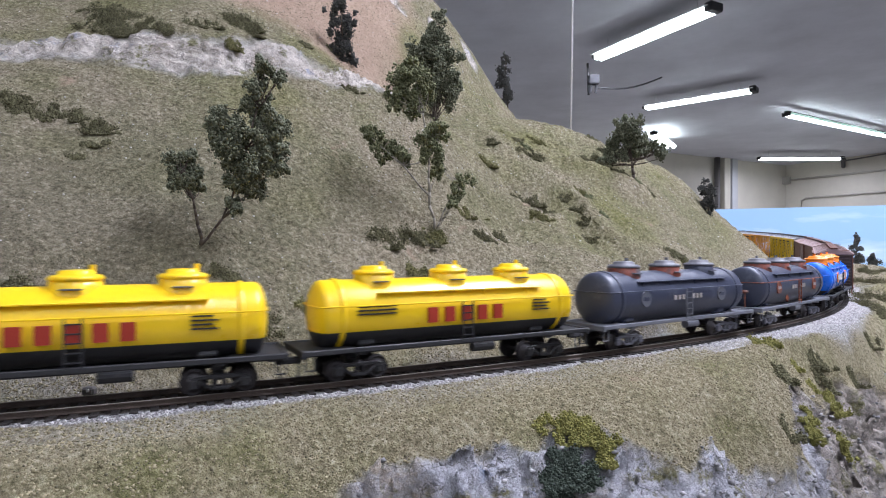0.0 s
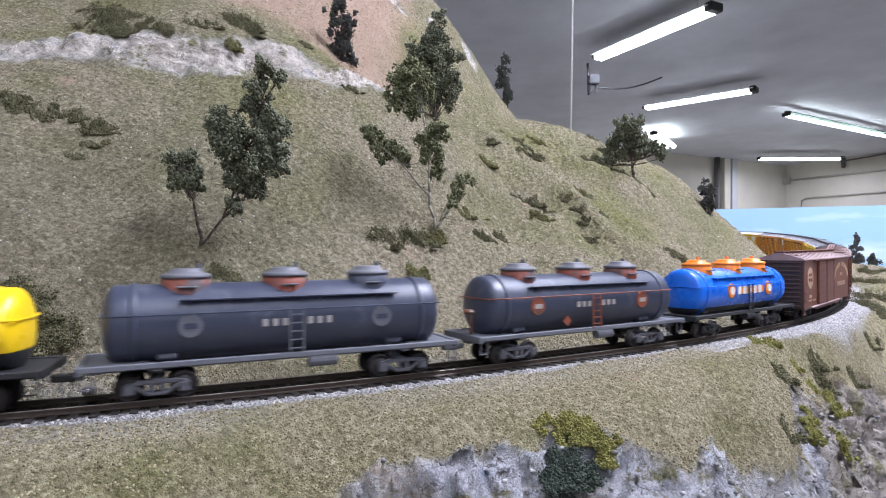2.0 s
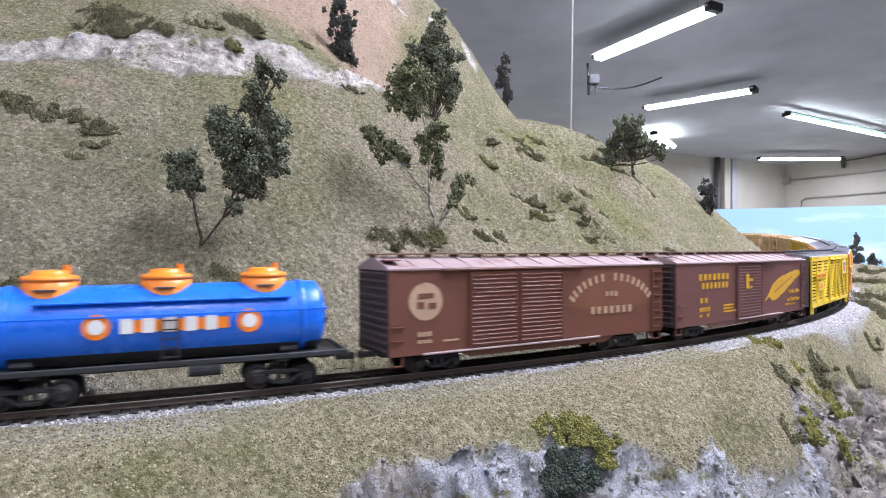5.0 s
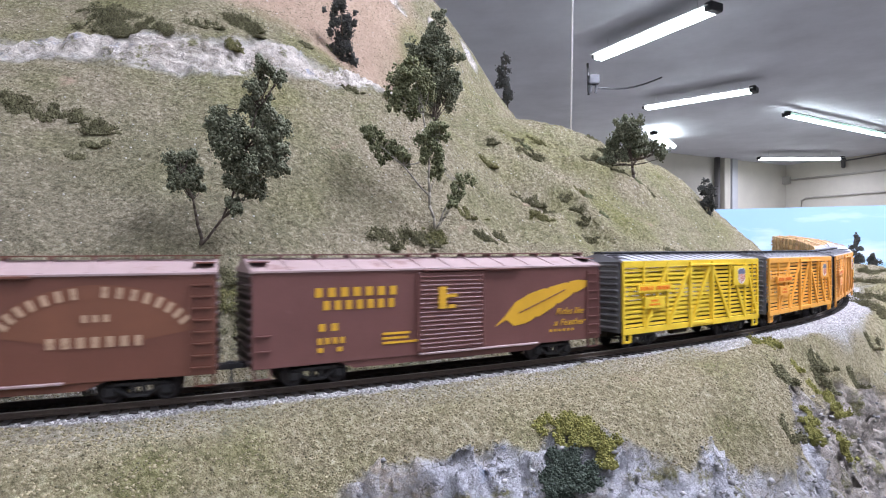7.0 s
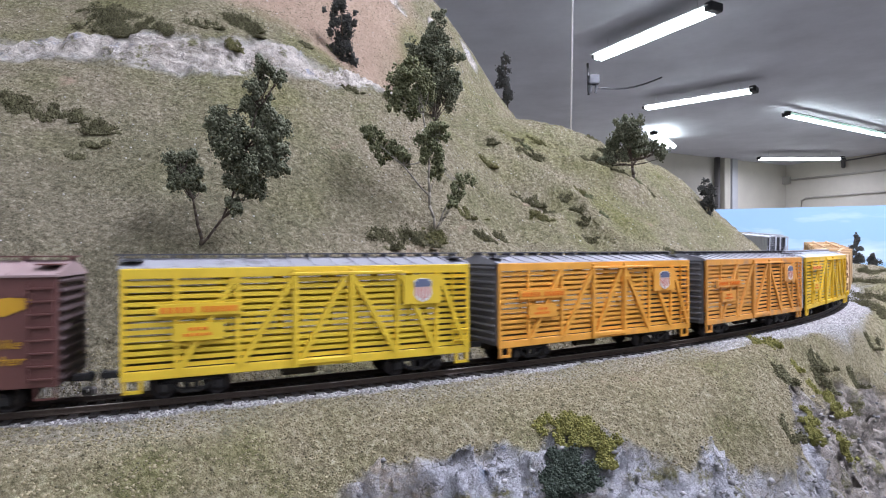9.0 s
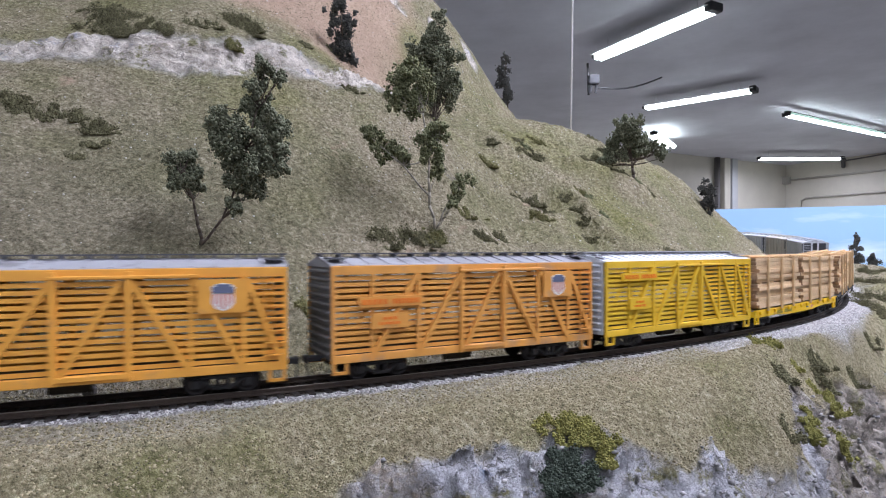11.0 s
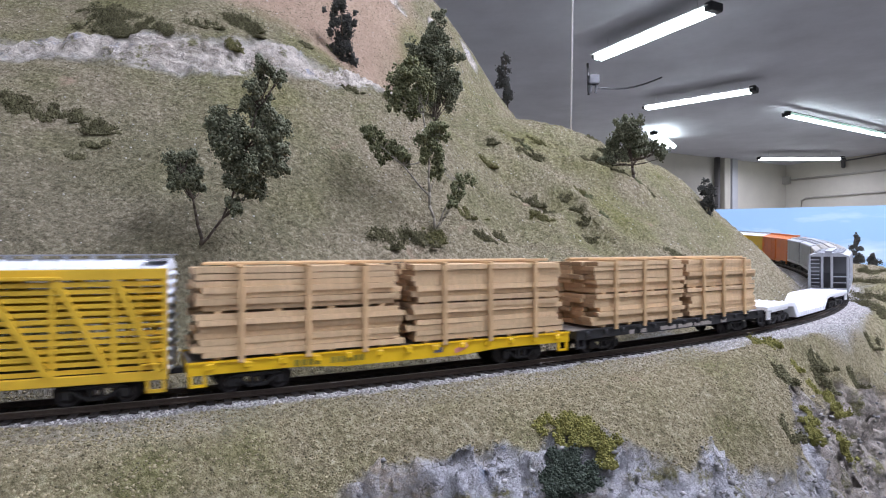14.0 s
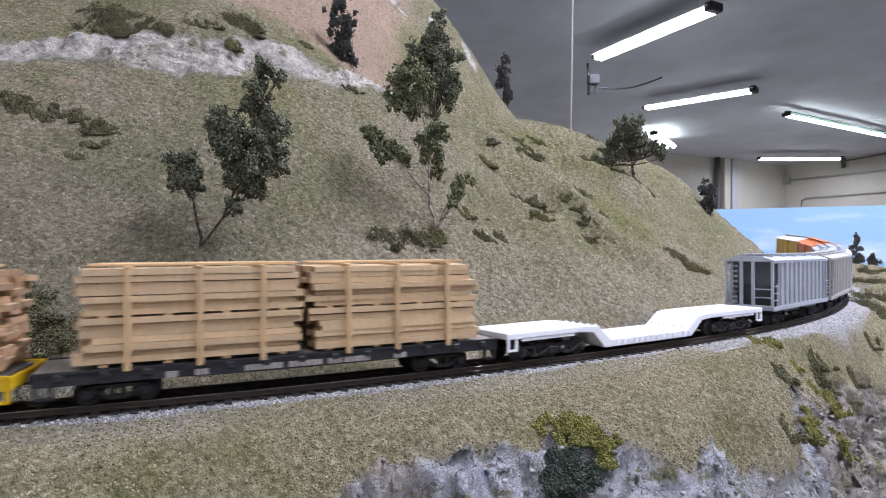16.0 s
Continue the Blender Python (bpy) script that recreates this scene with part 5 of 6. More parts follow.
def flat_car(u0, u1, label, paintm, belly, stacks):
    car = start_car("flat_car", label, "flat car", u0, u1, 0.026)
    L, w, zt = (u1 - u0) / 2, 0.0168, 0.0140
    bm = bmesh.new()
    for i in range(int(2 * L / 0.0036)):
        box(bm, (-L + 0.0018 + 0.0036 * i, 0, zt - 0.0006), (0.0034, 2 * w - 0.001, 0.0012))
    part("plank_deck", bm, P_DECKGREY, car, "grey planked deck")
    for e in (-1, 1):
        bm = bmesh.new()
        low = zt - 0.0046
        pts = [(-L, zt + 0.0004), (L, zt + 0.0004), (L, low), (L - 0.042, low), (L - 0.062, belly), (-L + 0.062, belly), (-L + 0.042, low), (-L, low)]
        f = [bm.verts.new((x, e * w, z)) for x, z in pts]
        g = [bm.verts.new((x, e * (w - 0.0012), z)) for x, z in pts]
        bm.faces.new(f), bm.faces.new(g)
        for i in range(8):
            bm.faces.new((f[i], f[(i + 1) % 8], g[(i + 1) % 8], g[i]))
        bmesh.ops.recalc_face_normals(bm, faces=bm.faces[:])
        box(bm, (0, e * (w + 0.0003), zt + 0.0001), (2 * L, 0.0010, 0.0008))
        part("side_sill", bm, paintm, car)
        for i in range(13):
            bm = bmesh.new()
            box(bm, (-L + 0.008 + (2 * L - 0.016) * i / 12, e * (w + 0.0006), zt - 0.0016), (0.0030, 0.0016, 0.0024), 0.0004)
            part("stake_pocket", bm, paintm, car)
        for k in (-1, 1):
            bm = bmesh.new()
            for x in (L - 0.0012, L - 0.0062):
                box(bm, (k * x, e * (w - 0.0006), zt - 0.0060), (0.0012, 0.0012, 0.0056))
            box(bm, (k * (L - 0.0037), e * (w - 0.0006), zt - 0.0086), (0.0062, 0.0012, 0.0010))
            part("stirrup_step", bm, paintm, car)
    for k in (-1, 1):
        piece("end_sill", (0.0013, 2 * w - 0.0004, 0.0042), (k * (L - 0.0006), 0, zt - 0.0022), paintm, car, None, 0.0002)
    bm = bmesh.new()
    box(bm, (0, 0, 0.0092), (2 * L - 0.01, 0.006, 0.0050), 0.0004)
    part("underframe", bm, P_BLACK, car)
    bm = bmesh.new()
    yy = -w
    if paintm is P_FLATYELLOW:
        bars(bm, -0.0500, 0.0098, 4, 0.0020, 0.0024, 0.0008, yy)
        bars(bm, -0.0350, 0.0098, 6, 0.0018, 0.0024, 0.0007, yy)
        part("writing", bm, paint("olive_lettering", (0.30, 0.24, 0.03)), car)
        bm = bmesh.new()
        plate(bm, 0.0130, 0.0170, 0.0100, 0.0122, yy)
        part("emblem", bm, P_SHIELDBLUE, car, "small blue emblem")
        bm = bmesh.new()
        box(bm, (0.0270, yy - 0.0002, 0.0110), (0.0070, 0.0004, 0.0020), 0, pose(0, 0, 0, 0, -20, 0))
        part("emblem", bm, P_SHIELDPINK, car, "small red and white emblem")
    else:
        for x, n, ww in ((-0.0500, 2, 0.0016), (-0.0400, 2, 0.0020), (-0.0220, 7, 0.0016), (-0.0050, 6, 0.0018), (0.0110, 3, 0.0016), (0.0180, 6, 0.0014), (0.0400, 2, 0.0026)):
            bars(bm, x, 0.0095, n, ww, 0.0022, 0.0005, yy)
        part("writing", bm, P_FADED, car, "pale lettering bars")
    for k in (-1, 1):
        truck(car, k * (L - 0.026))
        coupler(car, k * L, k)
    mid, half = (u0 + u1) / 2, L - 0.026
    for x, length, lean in stacks:
        lumber((mid, half, x), length, zt + 0.0008, lean)
    return car


def well_car(u0, u1):
    car = start_car("depressed_flat_car", "bare white plastic depressed-centre flat car", "flat car", u0, u1, 0.032)
    L, w = (u1 - u0) / 2, 0.0155
    top = [(-L, 0.0160), (-0.060, 0.0160), (-0.050, 0.0152), (-0.040, 0.0072), (0.028, 0.0072), (0.040, 0.0152), (0.050, 0.0160), (L, 0.0160)]
    bot = [(-L, 0.0128), (-0.064, 0.0128), (-0.054, 0.0120), (-0.045, 0.0030), (0.033, 0.0030), (0.044, 0.0120), (0.054, 0.0128), (L, 0.0128)]
    bm = bmesh.new()
    rings = []
    for (xa, za), (xb, zb) in zip(top, bot):
        rings.append([bm.verts.new(v) for v in ((xa, -w, za), (xa, w, za), (xb, w, zb), (xb, -w, zb))])
    for p, q in zip(rings, rings[1:]):
        for i in range(4):
            bm.faces.new((p[i], q[i], q[(i + 1) % 4], p[(i + 1) % 4]))
    bm.faces.new(rings[0][::-1]), bm.faces.new(rings[-1])
    bmesh.ops.recalc_face_normals(bm, faces=bm.faces[:])
    bmesh.ops.bevel(bm, geom=bm.edges[:], offset=0.0004, segments=1, affect="EDGES")
    part("deck", bm, P_BARE, car)
    for xa, za, xb, zb in ((-0.0485, 0.0147, -0.0405, 0.0080), (0.0285, 0.0080, 0.0385, 0.0147)):
        for yy in (-0.011, -0.0055, 0, 0.0055, 0.011):
            bm = bmesh.new()
            a, b = Vector((xa, yy, za)), Vector((xb, yy, zb))
            d = b - a
            box(bm, (a + b) / 2 + Vector((0, 0, 0.0007)), (d.length, 0.0012, 0.0012), 0.0002, pose(0, 0, 0, 0, -math.degrees(math.atan2(d.z, d.x)), 0))
            part("rib", bm, P_BARE, car)
    for e in (-1, 1):
        bm = bmesh.new()
        for i in range(14):
            box(bm, (-0.036 + i * 0.005, e * (w + 0.0002), 0.0050), (0.0010, 0.0008, 0.0034), 0.0001)
        part("rivet_row", bm, P_BARE, car)
        for k in (-1, 1):
            bm = bmesh.new()
            for x in (L - 0.0010, L - 0.0060):
                box(bm, (k * x, e * (w - 0.0007), 0.0102), (0.0012, 0.0012, 0.0060))
            box(bm, (k * (L - 0.0035), e * (w - 0.0007), 0.0074), (0.0062, 0.0012, 0.0010))
            box(bm, (k * (L - 0.028), e * (w - 0.001), 0.0122), (0.036, 0.0010, 0.0016))
            part("stirrup_step", bm, P_BARE, car)
    for k in (-1, 1):
        truck(car, k * (L - 0.022))
        truck(car, k * (L - 0.044))
        coupler(car, k * L, k)
    return car


def hopper_car(u0, u1, mat, label):
    car = start_car("covered_hopper", label, "hopper car", u0, u1, 0.022)
    L, w, z0, z1 = (u1 - u0) / 2, 0.0170, 0.0140, 0.0480
    b = L - 0.013
    bm = bmesh.new()
    prof = [(-b, z1), (b, z1), (b, 0.030), (b - 0.014, 0.010), (0.012, 0.010), (0, 0.016), (-0.012, 0.010), (-b + 0.014, 0.010), (-b, 0.030)]
    f = [bm.verts.new((x, -w + 0.001, z)) for x, z in prof]
    g = [bm.verts.new((x, w - 0.001, z)) for x, z in prof]
    bm.faces.new(f), bm.faces.new(g[::-1])
    for i in range(9):
        bm.faces.new((f[i], f[(i + 1) % 9], g[(i + 1) % 9], g[i]))
    bmesh.ops.recalc_face_normals(bm, faces=bm.faces[:])
    # the open ends' shade is in this dark colour
    part("hopper_body", bm, P_HOPPERSHADE, car, "sloped hopper sheets, their shade painted in as dark grey")
    for e in (-1, 1):
        bm = bmesh.new()
        box(bm, (0, e * (w - 0.0006), (z0 + z1) / 2), (2 * b + 0.003, 0.0010, z1 - z0), 0.0002)
        box(bm, (0, e * (w - 0.0003), 0.0135), (2 * L, 0.0016, 0.0030), 0.0003)
        box(bm, (0, e * (w - 0.0003), z1 - 0.0008), (2 * L, 0.0016, 0.0022), 0.0003)
        part("side_sheet", bm, mat, car)
        for i in range(11):
            bm = bmesh.new()
            box(bm, (-b + 2 * b * i / 10, e * (w + 0.0005), (z0 + z1) / 2 + 0.0005), (0.0014, 0.0014, z1 - z0 - 0.003), 0.0003)
            part("rib", bm, mat, car)
        for k in (-1, 1):
            bm = bmesh.new()
            rungs(bm, k * L - 0.0035 - k * 0.0040, k * L + 0.0035 - k * 0.0040, (0.0195, 0.0245, 0.0295), e * w + (0 if e < 0 else 0.0013))
            box(bm, (k * (L - 0.0078), e * w, 0.022), (0.0007, 0.0008, 0.018))
            part("grab_irons", bm, mat, car)
    for k in (-1, 1):
        bm = bmesh.new()
        for yy, ww in ((-w + 0.0009, 0.0018), (-0.0030, 0.0022), (0.0052, 0.0022), (w - 0.0009, 0.0018)):
            box(bm, (k * (L - 0.0010), yy, (z0 + z1) / 2), (0.0016, ww, z1 - z0), 0.0002)
        box(bm, (k * (L - 0.0010), 0, 0.0140), (0.0020, 2 * w, 0.0036), 0.0003)
        for z in (0.0215, 0.0275):
            box(bm, (k * (L + 0.0002), -0.0096, z), (0.0006, 0.0130, 0.0008))
        for i in range(8):
            box(bm, (k * (L + 0.0002), 0.0112, 0.0175 + i * 0.0038), (0.0006, 0.0075, 0.0009))
        part("end_frame", bm, mat, car)
        bm = bmesh.new()
        box(bm, (k * (L - 0.006), 0, 0.0136), (0.012, 2 * w - 0.004, 0.0012))
        part("end_platform", bm, mat, car)
    bm = bmesh.new()
    prof = [(-w - 0.0005, z1 + 0.0002), (-w * 0.55, z1 + 0.0030), (w * 0.55, z1 + 0.0030), (w + 0.0005, z1 + 0.0002), (w + 0.0005, z1 - 0.0006), (-w - 0.0005, z1 - 0.0006)]
    a = [bm.verts.new((-L, yy, z)) for yy, z in prof]
    c = [bm.verts.new((L, yy, z)) for yy, z in prof]
    bm.faces.new(a), bm.faces.new(c[::-1])
    for i in range(6):
        bm.faces.new((a[i], c[i], c[(i + 1) % 6], a[(i + 1) % 6]))
    bmesh.ops.recalc_face_normals(bm, faces=bm.faces[:])
    part("roof", bm, mat, car)
    for i in range(5):
        for e in (-1, 1):
            bm = bmesh.new()
            cyl(bm, (-L * 0.78 + L * 0.39 * i, e * 0.0085, z1 + 0.0026), (-L * 0.78 + L * 0.39 * i, e * 0.0085, z1 + 0.0042), 0.0042, 14)
            part("hatch", bm, mat, car)
    bm = bmesh.new()
    for yy in (-0.0022, 0, 0.0022):
        box(bm, (0, yy, z1 + 0.0048), (2 * L, 0.0017, 0.0006))
    for i in range(9):
        box(bm, (-L + 0.004 + (2 * L - 0.008) * i / 8, 0, z1 + 0.0038), (0.001, 0.006, 0.0018))
    part("roof_walk", bm, mat, car)
    bm = bmesh.new()
    for x in (-0.022, 0.022):
        box(bm, (x, 0, 0.0088), (0.018, 0.014, 0.0040), 0.0008)
    part("outlet_gate", bm, P_HOPPERSHADE, car)
    for k in (-1, 1):
        truck(car, k * (L - 0.022))
        coupler(car, k * L, k)
    return car


tank_car(-0.1990, -0.0465, "yellow and black three-dome tank car with red lettering", [P_YELLOW, P_BLACK], P_YELLOW, P_YELLOW, P_BLACK, P_TRUCK, "red", 0.0215)
tank_car(-0.0410, 0.1110, "yellow and black three-dome tank car with red lettering", [P_YELLOW, P_BLACK], P_YELLOW, P_YELLOW, P_BLACK, P_TRUCK, "red", 0.0215)
tank_car(0.1215, 0.2725, "dusty slate-grey three-dome tank car with rusty domes", P_SLATE, P_DOMERUST, P_DOMECAP, P_SLATEDECK, P_GREYTRUCK, "plain", None, P_SLATE)
tank_car(0.2840, 0.4325, "slate-grey tank car with rust-orange domes, ladder and rail", P_SLATE, P_DOMERUST, P_DOMECAP, P_SLATEDECK, P_GREYTRUCK, "club")
tank_car(0.4435, 0.5820, "bright blue tank car with three orange domes", [P_BLUE, P_BLACK], P_ORANGE, P_ORANGE, P_BLACK, P_TRUCK, "blue", 0.0190)
box_car(0.6000, 0.7720, "weathered brown double-door box car with arched cream lettering", P_BROWN, P_ROOFBROWN, P_DARKEND, "arch")
box_car(0.7850, 0.9630, "maroon-brown box car with a golden feather", P_MAROON, P_ROOFBROWN, P_DARKEND, "feather")
stock_car(0.9815, 1.1235, "yellow slatted stock car with grey roof and ends", P_STOCKYELLOW, P_ROOFGREY, P_ENDGREY, P_WALKDARK)
stock_car(1.1400, 1.2820, "orange slatted stock car with grey roof and ends", P_STOCKORANGE, P_ROOFGREY, P_ENDGREY, P_WALKDARK)
stock_car(1.3000, 1.4415, "dusty brownish-orange slatted stock car with grey roof", P_STOCKBROWN, P_ROOFGREY, P_ENDGREY, P_WALKDARK)
stock_car(1.4515, 1.5955, "deep yellow slatted stock car with silver-white roof", P_STOCKYELLOW2, P_ROOFSILVER, P_ROOFSILVER, P_ROOFGREY, False, 0.0068)
flat_car(1.6020, 1.7820, "yellow flat car carrying stacks of lumber", P_FLATYELLOW, 0.0078, ((-0.0455, 0.084, 0.6), (0.0430, 0.084, -0.5)))
flat_car(1.7870, 1.9710, "black flat car with planked deck carrying lumber", P_BLACK, 0.0088, ((-0.0390, 0.079, 0.4), (0.0425, 0.077, -0.8)))
well_car(1.9780, 2.2050)
hopper_car(2.2220, 2.3450, P_HOPPER, "light grey covered hopper car with ribbed sides")
hopper_car(2.3580, 2.4780, P_HOPPERTAN, "warm grey covered hopper car with ribbed sides")
hopper_car(2.4900, 2.5920, P_HOPPER, "light grey covered hopper car with ribbed sides")
hopper_car(2.6050, 2.6980, P_HOPPER, "light grey covered hopper car with ribbed sides")
box_car(2.7110, 2.8510, "plain orange box car with ribbed ends", P_BOXORANGE, P_BOXORANGE, P_BOXORANGE, "orange")
box_car(2.8640, 3.0050, "yellow box car with a white roof", P_REEFER, P_ROOFSILVER, P_REEFER, "yellow", P_ROOFGREY)

# ---- trees, bushes, stones ----
def foliage(name, c, hi, scale=260.0):
    m = bpy.data.materials.new(name)
    m.use_nodes = True
    nt = m.node_tree
    n, k = nt.nodes, nt.links
    g = n.new("ShaderNodeNewGeometry")
    tc = n.new("ShaderNodeTexCoord")
    no = n.new("ShaderNodeTexNoise")
    no.inputs["Scale"].default_value = scale
    k.new(tc.outputs["Object"], no.inputs["Vector"])
    ad = n.new("ShaderNodeMath")
    ad.operation = "MULTIPLY_ADD"
    ad.inputs[1].default_value, ad.inputs[2].default_value = 0.6, 0.0
    k.new(g.outputs["Random Per Island"], ad.inputs[0])
    a2 = n.new("ShaderNodeMath")
    a2.operation = "MULTIPLY_ADD"
    a2.inputs[1].default_value = 0.45
    k.new(no.outputs["Fac"], a2.inputs[0]), k.new(ad.outputs[0], a2.inputs[2])
    r = n.new("ShaderNodeValToRGB")
    r.color_ramp.elements[0].position, r.color_ramp.elements[1].position = 0.15, 0.85
    r.color_ramp.elements[0].color, r.color_ramp.elements[1].color = (*c, 1), (*hi, 1)
    k.new(a2.outputs[0], r.inputs["Fac"]), k.new(r.outputs["Color"], n["Principled BSDF"].inputs["Base Color"])
    n["Principled BSDF"].inputs["Roughness"].default_value = 0.9
    n["Principled BSDF"].inputs["Specular IOR Level"].default_value = 0.2
    return m


F_OLIVE = foliage("grey_green_foam", (0.042, 0.046, 0.026), (0.235, 0.245, 0.165))
F_GREEN = foliage("mid_green_foam", (0.042, 0.048, 0.022), (0.255, 0.265, 0.145))
F_DARK = foliage("dark_conifer_foam", (0.022, 0.022, 0.021), (0.105, 0.105, 0.095))
F_LIME = foliage("yellow_green_foam", (0.080, 0.078, 0.020), (0.30, 0.280, 0.088))
F_SAGE = foliage("dull_olive_foam", (0.062, 0.060, 0.022), (0.215, 0.200, 0.088))
F_DEEP = foliage("deep_green_foam", (0.020, 0.027, 0.020), (0.085, 0.105, 0.080))
F_BRUSH = foliage("brown_green_brush", (0.038, 0.036, 0.018), (0.195, 0.182, 0.100))
F_STRAW = foliage("straw_turf_crumbs", (0.165, 0.140, 0.080), (0.38, 0.330, 0.205))
F_TURF = foliage("turf_crumbs", (0.085, 0.074, 0.042), (0.235, 0.212, 0.132))
BARK = material("grey_brown_twig", (0.085, 0.065, 0.048), 0.85, 0, 0.3, 200)
BIRCH = material("pale_twig", (0.30, 0.27, 0.22), 0.8, 0, 0.25, 200)
S_CHIP = foliage("grey_rock_chips", (0.13, 0.125, 0.125), (0.40, 0.39, 0.385), 90.0)
S_PEBBLE = foliage("pale_pebbles", (0.30, 0.28, 0.25), (0.75, 0.72, 0.66))
S_BALLAST = foliage("grey_ballast_stones", (0.24, 0.225, 0.22), (0.74, 0.71, 0.69))

RNG = np.random.RandomState(7)
OCTA = np.array([(1, 0, 0), (-1, 0, 0), (0, 1, 0), (0, -1, 0), (0, 0, 1), (0, 0, -1)], float)
OFACE = np.array([(0, 2, 4), (2, 1, 4), (1, 3, 4), (3, 0, 4), (2, 0, 5), (1, 2, 5), (3, 1, 5), (0, 3, 5)])


def crumbs(name, at, size, mat, parent=None, flat=1.0):
    """Many small uneven lumps, joined into one mesh."""
    n = len(at)
    sc = np.asarray(size)[:, None, None] * RNG.uniform(0.55, 1.25, (n, 6, 1)) * np.ones((n, 6, 3))
    q = RNG.normal(size=(n, 4))
    q /= np.linalg.norm(q, axis=1)[:, None]
    w, x, y, z = q.T
    rot = np.stack([1 - 2 * (y * y + z * z), 2 * (x * y - z * w), 2 * (x * z + y * w), 2 * (x * y + z * w), 1 - 2 * (x * x + z * z), 2 * (y * z - x * w),
                    2 * (x * z - y * w), 2 * (y * z + x * w), 1 - 2 * (x * x + y * y)], -1).reshape(n, 3, 3)
    v = np.einsum("nij,nkj->nki", rot, OCTA[None] * sc)
    v[:, :, 2] *= flat
    co = (v + np.asarray(at)[:, None, :]).reshape(-1, 3)
    fa = (OFACE[None] + 6 * np.arange(n)[:, None, None]).reshape(-1, 3)
    me = bpy.data.meshes.new(name)
    me.vertices.add(len(co))
    me.vertices.foreach_set("co", co.astype(np.float32).ravel())
    me.loops.add(fa.size)
    me.loops.foreach_set("vertex_index", fa.astype(np.int32).ravel())
    me.polygons.add(len(fa))
    me.polygons.foreach_set("loop_start", np.arange(0, fa.size, 3, dtype=np.int32))
    me.update(calc_edges=True)
    me.materials.append(mat)
    ob = new(name, me)
    ob.parent = parent
    return ob


def limb(bm, pts, r0, r1):
    """A bent tapered twig through points."""
    pts = [Vector(p) for p in pts]
    fine = []
    for i in range(len(pts) - 1):
        for j in range(3):
            fine.append(pts[i].lerp(pts[i + 1], j / 3) + Vector(RNG.normal(size=3) * 0.0004 * (j > 0)))
    fine.append(pts[-1])
    n = len(fine) - 1
    for i in range(n):
        cyl(bm, fine[i], fine[i + 1], r0 + (r1 - r0) * i / n, 7, r0 + (r1 - r0) * (i + 1) / n, smooth=True)


def tree(name, label, x, y, limbs, clumps, leaf, bark, r0=0.0012, grain=0.0011, dense=1.0, conifer=False):
    """limbs: lists of (right, up) in mm; clumps: (right, up, radius) in mm."""
    z = float(land(np.array([x]), np.array([y]))[0][0])
    root = tagged(new(name), label, "tree")
    root.location = (x, y, BASE + z - 0.001)
    bm = bmesh.new()
    ends = []
    for i, pts in enumerate(limbs):
        side = RNG.uniform(-0.006, 0.006)
        line = [(a / 1000, side * j / len(pts), b / 1000) for j, (a, b) in enumerate(pts)]
        limb(bm, line, r0 if i == 0 else r0 * 0.7, r0 * 0.3)
        ends += line
    mids, at, size = [], [], []
    full = list(clumps)
    for a, b, r in clumps:
        for k in range(0 if conifer else 3):
            g, h = RNG.normal(size=2) * r * 0.62
            full.append((a + g, max(14.0, b + h), r * RNG.uniform(0.25, 0.50)))
    for a, b, r in full:
        c = np.array((a / 1000, RNG.uniform(-1, 1) * (0.25 if conifer else 0.9) * max(r, 6) / 1000, b / 1000))
        near = min(ends, key=lambda e: (e[0] - c[0]) ** 2 + (e[2] - c[2]) ** 2 + (0 if e[2] < c[2] else 1))
        if not conifer:
            limb(bm, [near, ((near[0] + c[0]) / 2, (near[1] + c[1]) / 2, (near[2] + c[2]) / 2 - 0.001), c], r0 * 0.35, r0 * 0.15)
        # each clump is a loose heap of small puffs with an uneven outline
        rr = r / 1000
        for k in range(7):
            d = RNG.normal(size=3) * rr * np.array((0.58, 0.52, 0.66))
            m = int(dense * 2.0 * (r + 2.0) ** 1.75)
            pr = rr * RNG.uniform(0.16, 0.40)
            q = RNG.normal(size=(m, 3)) * pr * np.array((0.72, 0.72, 1.0))
            at.append(c + d + q)
            size.append(grain * RNG.uniform(0.45, 1.15, m))
    part("trunk", bm, bark, root)
    crumbs("crown", np.concatenate(at), np.concatenate(size), leaf, root)
    return root


tree("tree", "grey-green foam tree with forked bare trunk on the slope", -0.133, 0.324,
     [[(0, 0), (-1, 11), (-3, 25), (-8, 39)], [(0, 0), (12, 15), (19, 32), (25, 53), (31, 75), (35, 97)]],
     [(-10, 43, 7.2), (-6, 35, 4.2), (-14, 47, 4.6), (-12, 38, 3.6), (23, 62, 10.0), (28, 46, 9.0), (19, 34, 5.0), (33, 73, 7.0), (33, 87, 5.0), (36, 98, 4.2), (41, 94, 3.4), (8, 73, 4.4), (29, 80, 4.5),
      (10, 61, 6.2), (41, 46, 5.2), (27, 31, 5.0), (19, 23, 3.6), (39, 63, 5.6), (44, 55, 4.4), (16, 48, 5.6), (35, 54, 6.5)], F_OLIVE, BARK, 0.0011, 0.0011, 1.7)
